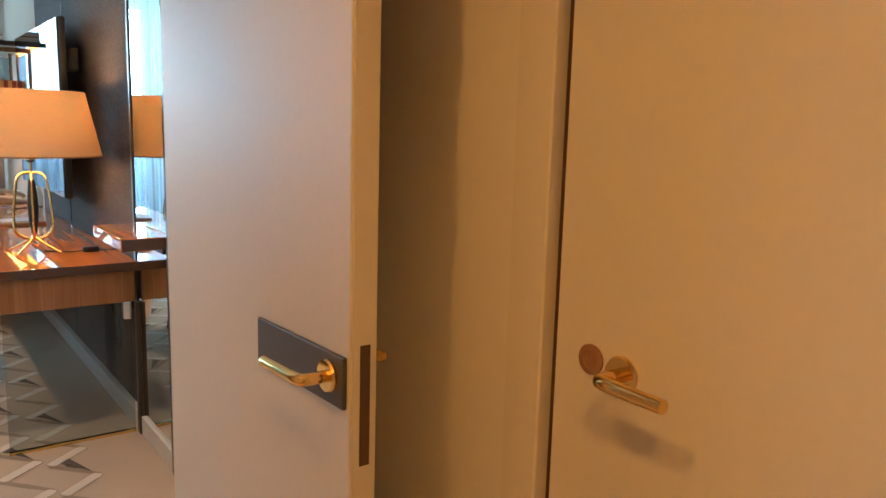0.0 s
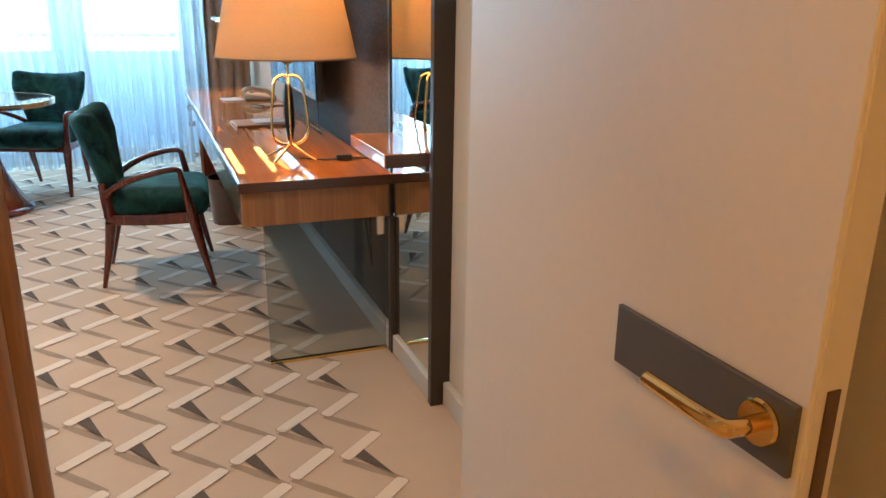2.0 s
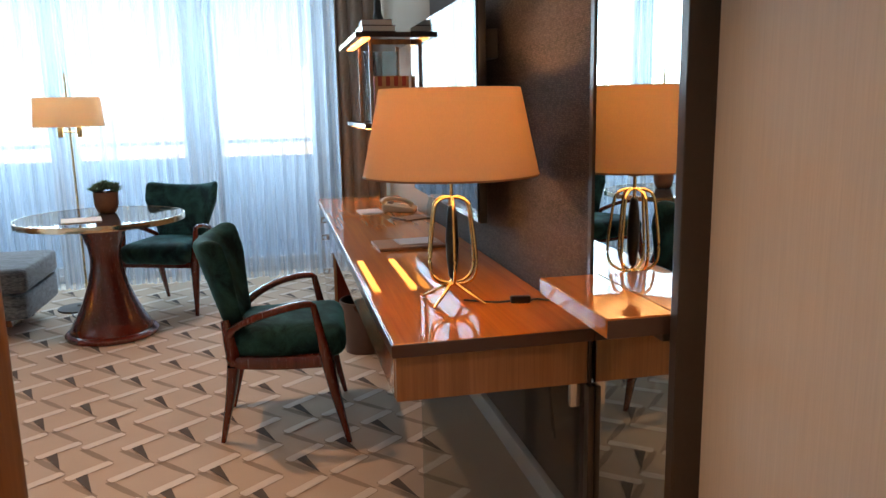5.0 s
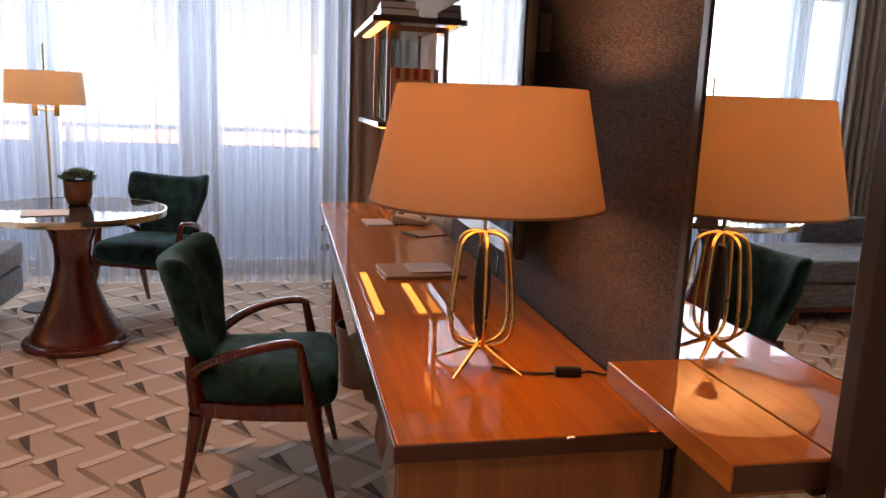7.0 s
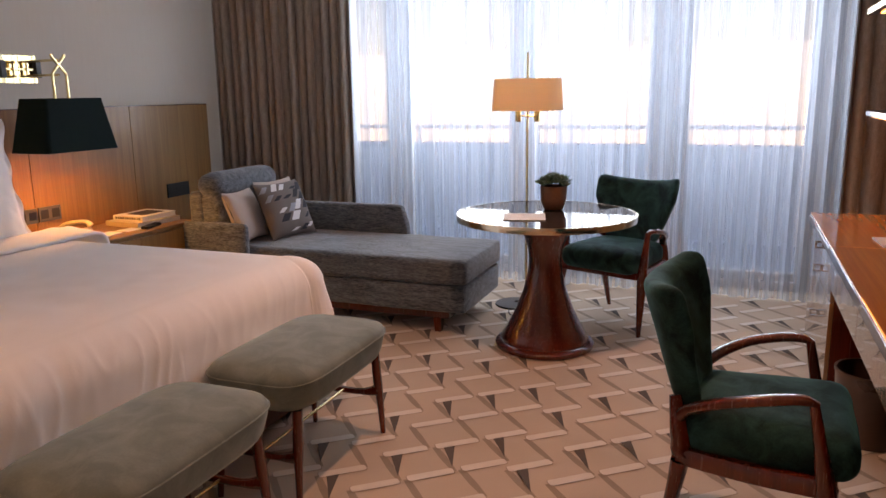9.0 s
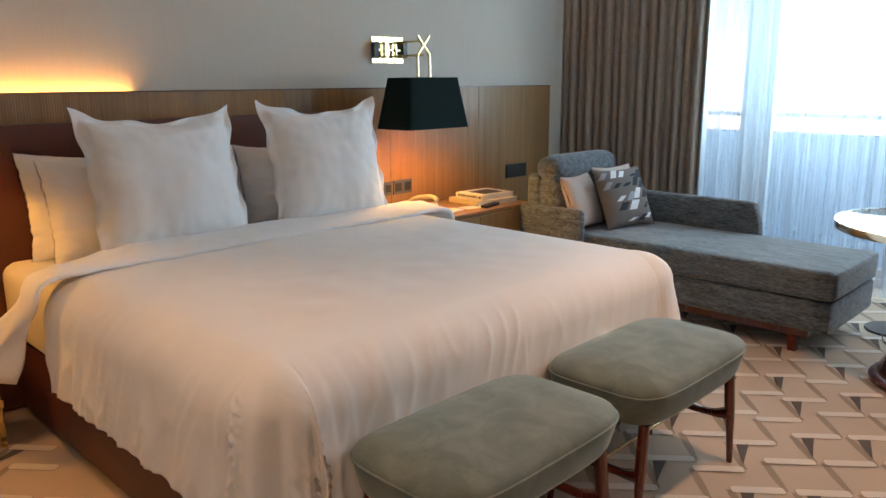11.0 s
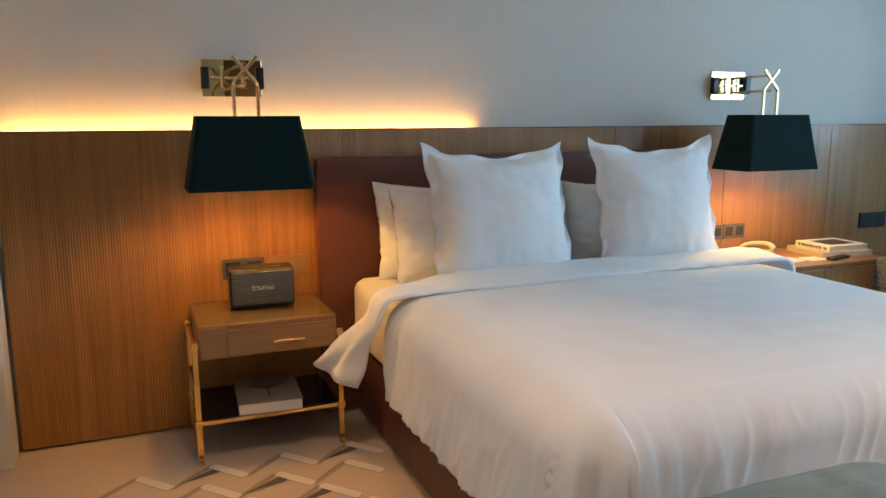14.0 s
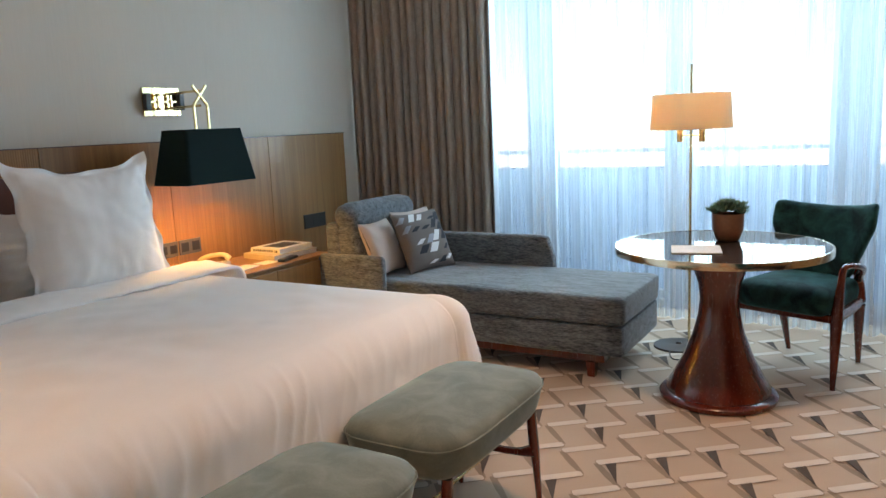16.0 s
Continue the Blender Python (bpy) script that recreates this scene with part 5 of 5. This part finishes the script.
for x in (X0 + 0.02, X1 - 0.002):
    for y in (2.526, 3.118):
        part("leg", box(x - 0.011, x + 0.011, y - 0.011, y + 0.011, 0, 0.525, 0.002), M["brass"], ns)
        part("collar", box(x - 0.016, x + 0.016, y - 0.016, y + 0.016, 0.165, 0.197, 0.002), M["brass"], ns)
        part("cap", box(x - 0.015, x + 0.015, y - 0.015, y + 0.015, 0.500, 0.518, 0.002), M["brass"], ns)
for y in (2.526, 3.118):
    part("side_rail", box(X0 + 0.032, X1 - 0.014, y - 0.008, y + 0.008, 0.172, 0.190, 0.002), M["brass"], ns)
    part("side_rail", box(X0 + 0.032, X1 - 0.014, y - 0.008, y + 0.008, 0.502, 0.516, 0.002), M["brass"], ns)
for x in (X0 + 0.02, X1 - 0.002):
    part("cross_rail", box(x - 0.008, x + 0.008, 2.543, 3.101, 0.172, 0.190, 0.002), M["brass"], ns)
part("glass_shelf", box(X0 + 0.03, X1 - 0.011, 2.536, 3.108, 0.1905, 0.197, 0.001, 1), M["screen"], ns, "smoked glass lower shelf")

sp = thing("loudspeaker", pose(-3.70, 2.838, 0.593, 0, 0, -4), "black portable loudspeaker with a grey cloth grille", "loudspeaker")
part("body", box(-0.068, 0.068, -0.138, 0.138, 0.006, 0.172, 0.010, 3), M["black_plastic"], sp)
part("grille", box(0.0682, 0.073, -0.128, 0.128, 0.018, 0.162, 0.002), M["grille"], sp, "striped grey cloth grille")
b = bmesh.new()
for i in range(19):
    box(0.0731, 0.0745, -0.127, 0.127, 0.021 + i * 0.0074, 0.0235 + i * 0.0074, 0, 1, b)
part("grille_weave", b, M["black_plastic"], sp)
loops = [(0.0762, -0.048 + 0.0135 * i * 0.5 + 0.004 * math.sin(i * 2.1), 0.092 + (0.012 if i == 1 else 0.0055) * (1 if i % 2 else -1)) for i in range(15)]
b = sweep(curve_points(loops, 5), 0.0011, 6)
sweep([(0.0762, -0.046, 0.0815), (0.0762, 0.050, 0.0845)], 0.0009, 6, bm=b)
part("badge", b, M["paperwhite"], sp, "pale wavy badge on the grille")
for y in (-0.07, -0.04, 0.0, 0.04):
    part("knob", lathe([(0.008, 0), (0.008, 0.008), (0.002, 0.009)], 14, (0.02, y, 0.172)), M["brass"], sp)
part("control_plate", box(0.0, 0.040, -0.085, 0.085, 0.172, 0.1735, 0), M["bronze"], sp)
for y in (-0.1, 0.1):
    part("foot", box(-0.05, 0.05, y - 0.012, y + 0.012, 0, 0.006, 0.002), M["black_plastic"], sp)

nbk = book("book", pose(-3.575, 2.825, 0.197, 0, 0, -4), 0.345, 0.265, 0.05, M["grey_cover"], "thick grey book with a dark tree print on the lower shelf")
b = bmesh.new()
for i in range(9):
    a = radians(-60 + i * 15)
    sweep([(0.03 - 0.02 * abs(i - 4) / 4, 0.0, 0.0505), (-0.07 * math.cos(a) - 0.01, 0.09 * math.sin(a), 0.0505)], 0.0022, 5, bm=b)
sweep([(0.11, 0, 0.0505), (-0.06, 0, 0.0505)], 0.004, 5, bm=b)
part("tree_print", b, M["ink"], nbk, "dark branching tree print")


def wall_plate(y0, y1, z0, z1, material, holes, label):
    t = thing("wall_socket", pose(-3.858, (y0 + y1) / 2, (z0 + z1) / 2), label, "socket", "sockets")
    w, h = y1 - y0, z1 - z0
    part("plate", box(0, 0.009, -w / 2, w / 2, -h / 2, h / 2, 0.002), material, t)
    for i in range(holes):
        c = -w / 2 + w * (i + 0.5) / holes
        s = min(w / holes, h) * 0.34
        part("insert", box(0.0091, 0.011, c - s, c + s, -s, s, 0.001, 1), M["black_plastic"] if material is not M["panel_top"] else M["panel_top"], t)
    return t


wall_plate(2.690, 2.880, 0.683, 0.778, M["slate"], 2, "dark double socket beside the night table")
wall_plate(2.892, 3.082, 0.683, 0.778, M["panel_top"], 3, "timber-toned switch panel above the night table")
wall_plate(5.415, 5.555, 0.690, 0.778, M["slate"], 2, "dark switch panel beside the bed")
wall_plate(5.565, 5.726, 0.690, 0.778, M["slate"], 2, "dark double socket above the bedside cabinet")
wall_plate(6.680, 6.915, 0.690, 0.790, M["black_plastic"], 3, "black triple socket beside the day bed")

n2 = thing("bedside_cabinet", pose(0, 0, 0), "low oak bedside cabinet between bed and day bed", "cabinet")
part("top", box(-3.855, -3.36, 5.33, 6.36, 0.590, 0.605, 0.003), M["panel_plain"], n2)
part("body", box(-3.855, -3.375, 5.34, 6.35, 0.10, 0.5895, 0.002), M["panel_plain"], n2)
part("plinth", box(-3.855, -3.41, 5.36, 6.33, 0, 0.0995, 0), M["edge"], n2)
for y0, y1 in ((5.345, 5.843), (5.847, 6.345)):
    f = part("drawer", box(-3.3745, -3.362, y0, y1, 0.36, 0.572, 0.002), M["panel_plain"], n2)
    part("drawer", box(-3.3745, -3.362, y0, y1, 0.11, 0.354, 0.002), M["panel_plain"], n2)
telephone(pose(-3.66, 5.60, 0.605, 0, 0, -70), "telephones")
np2 = thing("notepad", pose(-3.50, 5.72, 0.605, 0, 0, 8), "white notepad on the bedside cabinet", "notepad")
part("paper_block", box(-0.05, 0.05, -0.08, 0.08, 0, 0.008, 0.001), M["paperwhite"], np2)
np3 = thing("card", pose(-3.50, 5.92, 0.605, 0, 0, -4), "cream card lying on the bedside cabinet", "card")
part("sheet", box(-0.05, 0.05, -0.075, 0.075, 0, 0.003, 0.0008), M["paperwhite"], np3)
rc = thing("remote_control", pose(-3.44, 6.03, 0.605, 0, 0, 12), "black remote control lying by the books", "remote control")
part("body", box(-0.024, 0.024, -0.085, 0.085, 0, 0.018, 0.006, 3), M["black_plastic"], rc)
bb = book("book", pose(-3.61, 6.155, 0.605, 0, 0, 84), 0.36, 0.29, 0.032, M["ivory"], "large cream book lying on the bedside cabinet", group="bedside books")
b2 = book("book", pose(-3.62, 6.18, 0.6372, 0, 0, 88), 0.30, 0.25, 0.030, M["paperwhite"], "white book with a dark cover photograph on top of the pile",
          ((-0.09, 0.10, -0.075, 0.075, M["ink"]),), group="bedside books")
b = bmesh.new()
for i, w in enumerate((0.013, 0.005, 0.011, 0.013, 0.010, 0.014, 0.011, 0.013, 0.013, 0.011, 0.013)):
    box(-0.1515, -0.1502, -0.105 + i * 0.0195, -0.105 + i * 0.0195 + w, 0.008, 0.022, 0, 1, b)
part("print", b, M["ink"], b2, "dark spine lettering drawn as bars", smooth=0)

# ---- wall lamps ----


def wall_lamp(yc, label, off=0.0):
    """Brass plate, two arms out to a crossed pair of bars that carry a tapered dark green shade."""
    t = thing("wall_lamp", pose(-3.93, yc, 0), label, "lamp", "wall lamps beside the bed")
    part("wall_plate", box(0, 0.012, off - 0.130, off + 0.130, 1.503, 1.664, 0.002), M["plate_brass"], t, "polished brass wall plate")
    for s in (-1, 1):
        part("end_block", box(0.0125, 0.045, off + s * 0.118 - 0.017, off + s * 0.118 + 0.017, 1.535, 1.630, 0.003), M["black"], t, "black end block")
        part("arm", sweep([(0.030, off, 1.5825 + s * 0.040), (0.415, 0, 1.5825 + s * 0.040)], 0.0068, 8, square=0.3), M["pale_brass"], t)
        part("stay", box(0.030, 0.040, off + s * 0.045 - 0.008, off + s * 0.045 + 0.008, 1.535, 1.630, 0.002), M["pale_brass"], t)
        part("crossed_bar", sweep([(0.418, s * -0.045, 1.652), (0.418, s * -0.040, 1.640), (0.418 + s * 0.004, s * 0.042, 1.548), (0.418, s * 0.047, 1.535), (0.418, s * 0.047, 1.40)], 0.0075, 8, square=0.4, up=(1, 0, 0)), M["pale_brass"], t)
    part("back_bar", box(0.0125, 0.030, off - 0.10, off + 0.10, 1.5755, 1.5895, 0.002), M["pale_brass"], t)
    # shade: an open rectangular cone
    b = bmesh.new()
    q = [(0.412 - 0.14, 0.412 + 0.14, 0.247, 1.127), (0.412 - 0.098, 0.412 + 0.098, 0.198, 1.416)]
    rings = []
    for inset in (0.0, 0.004):
        for x0, x1, hy, z in q:
            rr, pts = 0.018, []
            for cx, cy, a0 in ((x1 - rr, hy - rr, 0), (x0 + rr, hy - rr, 90), (x0 + rr, -hy + rr, 180), (x1 - rr, -hy + rr, 270)):
                for i in range(5):
                    a = radians(a0 + 22.5 * i)
                    pts.append((cx + (rr - inset) * math.cos(a), cy + (rr - inset) * math.sin(a), z))
            rings.append([b.verts.new(p) for p in pts])
    n = 20
    for i in range(n):
        k = (i + 1) % n
        b.faces.new((rings[0][i], rings[0][k], rings[1][k], rings[1][i]))
        b.faces.new((rings[2][i], rings[2][k], rings[3][k], rings[3][i])).material_index = 1
        b.faces.new((rings[0][i], rings[0][k], rings[2][k], rings[2][i]))
        b.faces.new((rings[1][i], rings[1][k], rings[3][k], rings[3][i]))
    part("shade", b, [M["green_silk"], M["shade_inner"]], t, "dark green silk shade with a pale lining", smooth=30)
    part("bulb", lathe([(0.002, 1.215), (0.018, 1.22), (0.024, 1.245), (0.016, 1.28), (0.012, 1.33)], 16, (0.33, 0, 0)), M["led"], t)
    # opaque lid added to keep the bulb's light off the wall above
    part("diffuser", box(0.316, 0.508, -0.194, 0.194, 1.4085, 1.4115, 0), M["green_silk"], t, "closed top of the shade")
    part("shade_carrier", box(0.406, 0.418, -0.19, 0.19, 1.392, 1.400, 0.001, 1), M["pale_brass"], t)
    return t


wall_lamp(2.783, "brass wall lamp with a dark green shade above the night table")
wall_lamp(5.515, "brass wall lamp with a dark green shade above the bedside cabinet", 0.085)

# ---- day bed ----
db = thing("chaise_longue", pose(0, 0, 0), "grey woven chaise longue with low arms and a rolled headrest", "chaise longue")
CF, CB, CN, CR = -1.425, -3.36, 6.30, 7.03
part("base_upholstery", soft_box(CB + 0.06, CF - 0.008, CN + 0.008, CR - 0.008, 0.130, 0.300, 0.022, 0, 8, 0.002), M["chaise"], db)
part("seat_mattress", soft_box(CB + 0.25, CF, CN, CR, 0.303, 0.455, 0.028, 0.012, 12, 0.004), M["chaise"], db)
part("near_arm", soft_box(-3.385, -2.885, 6.235, 6.297, 0.130, 0.612, 0.030, 0, 8, 0.003), M["chaise"], db)
b = soft_box(-3.385, -2.105, 7.034, 7.115, 0.130, 0.652, 0.035, 0, 8, 0.003)
for v in b.verts:
    if v.co.z > 0.5 and v.co.x > -2.4:
        v.co.x -= 0.05 * (v.co.z - 0.5) / 0.15
part("long_arm", b, M["chaise"], db)
b = soft_box(-3.36, -3.25, 6.298, 7.03, 0.130, 0.80, 0.030, 0, 8, 0.003)
part("back_frame", b, M["chaise"], db)
b = soft_box(-3.26, -3.06, 6.31, 7.02, 0.44, 0.80, 0.06, 0.0, 10, 0.004)
for v in b.verts:
    v.co.x -= (v.co.z - 0.44) * 0.22
part("back_cushion", b, M["chaise"], db)
b = soft_box(-0.37, 0.37, -0.088, 0.088, -0.088, 0.088, 0.085, 0, 8, 0.002)
b.transform(Matrix.Translation((-3.215, 6.668, 0.835)) @ Matrix.Rotation(radians(90), 4, "Z") @ Matrix.Diagonal((1, 1.15, 1.0, 1)))
part("headrest_roll", b, M["chaise"], db)
for x, y in ((-1.62, 6.37), (-1.62, 6.96), (-3.25, 6.37), (-3.25, 6.96)):
    part("foot", sweep([(x, y, 0), (x, y, 0.085)], [0.026, 0.034], 4, square=0.2), M["mahogany"], db)
part("plinth_rail", box(CB + 0.12, CF - 0.12, CN + 0.05, CR - 0.05, 0.085, 0.1295, 0.003), M["mahogany"], db)


def cushion(m, w, thick, material, label, seed, patches=()):
    t = thing("cushion", m, label, "cushion", "cushions")

    def side(s):
        def fn(u, v):
            a, c = 2 * u - 1, 2 * v - 1
            body = max(0.0, 1 - abs(a) ** 2.6) ** 0.5 * max(0.0, 1 - abs(c) ** 2.6) ** 0.5
            y = a * w / 2 * (1 - 0.09 * (1 - c * c) * abs(a) ** 3)
            z = c * w / 2 * (1 - 0.09 * (1 - a * a) * abs(c) ** 3)
            return (s * (thick / 2 * body + 0.002) + 0.006 * noise.noise((a * 3 + seed, c * 3, s)), y, z + w / 2)
        return fn
    b = patch(side(1), 24, 24)
    merge(b, patch(side(-1), 24, 24))
    bmesh.ops.remove_doubles(b, verts=b.verts, dist=0.0005)
    cov = part("cover", b, material, t, smooth=180)
    f = side(1)
    for u0, u1, v0, v1, mt in patches:
        part("patch", patch(lambda u, v: Vector(f(u0 + u * (u1 - u0) + 0.11 * (v - 0.5), v0 + v * (v1 - v0))) + Vector((0.0022, 0, 0)), 5, 5), mt, cov, smooth=180)
    return t


cushion(pose(-2.985, 6.50, 0.462, 0, -22, 6), 0.36, 0.12, M["blush"], "blush pink square cushion on the chaise longue", 1)
cushion(pose(-2.93, 6.86, 0.462, 0, -24, -6), 0.40, 0.12, M["blush"], "pale pink cushion tucked behind another", 2)
rnd = random.Random(11)
pts = []
for i in range(5):
    for j in range(5):
        if rnd.random() < 0.80 and i + j > 1:
            u, v = min(0.80, 0.04 + i * 0.18 + rnd.uniform(0, 0.07)), min(0.8, 0.04 + j * 0.18 + rnd.uniform(0, 0.07))
            pts.append((u, u + rnd.uniform(0.09, 0.17), v, v + rnd.uniform(0.05, 0.17), rnd.choice((M["patch_white"], M["patch_dark"], M["patch_dark"], M["patch_blue"], M["patch_dark"], M["patch_blue"]))))
cushion(pose(-2.79, 6.68, 0.462, 0, -26, -14), 0.41, 0.13, M["cushion"], "grey-brown cushion with white, black and blue patches", 3, pts)
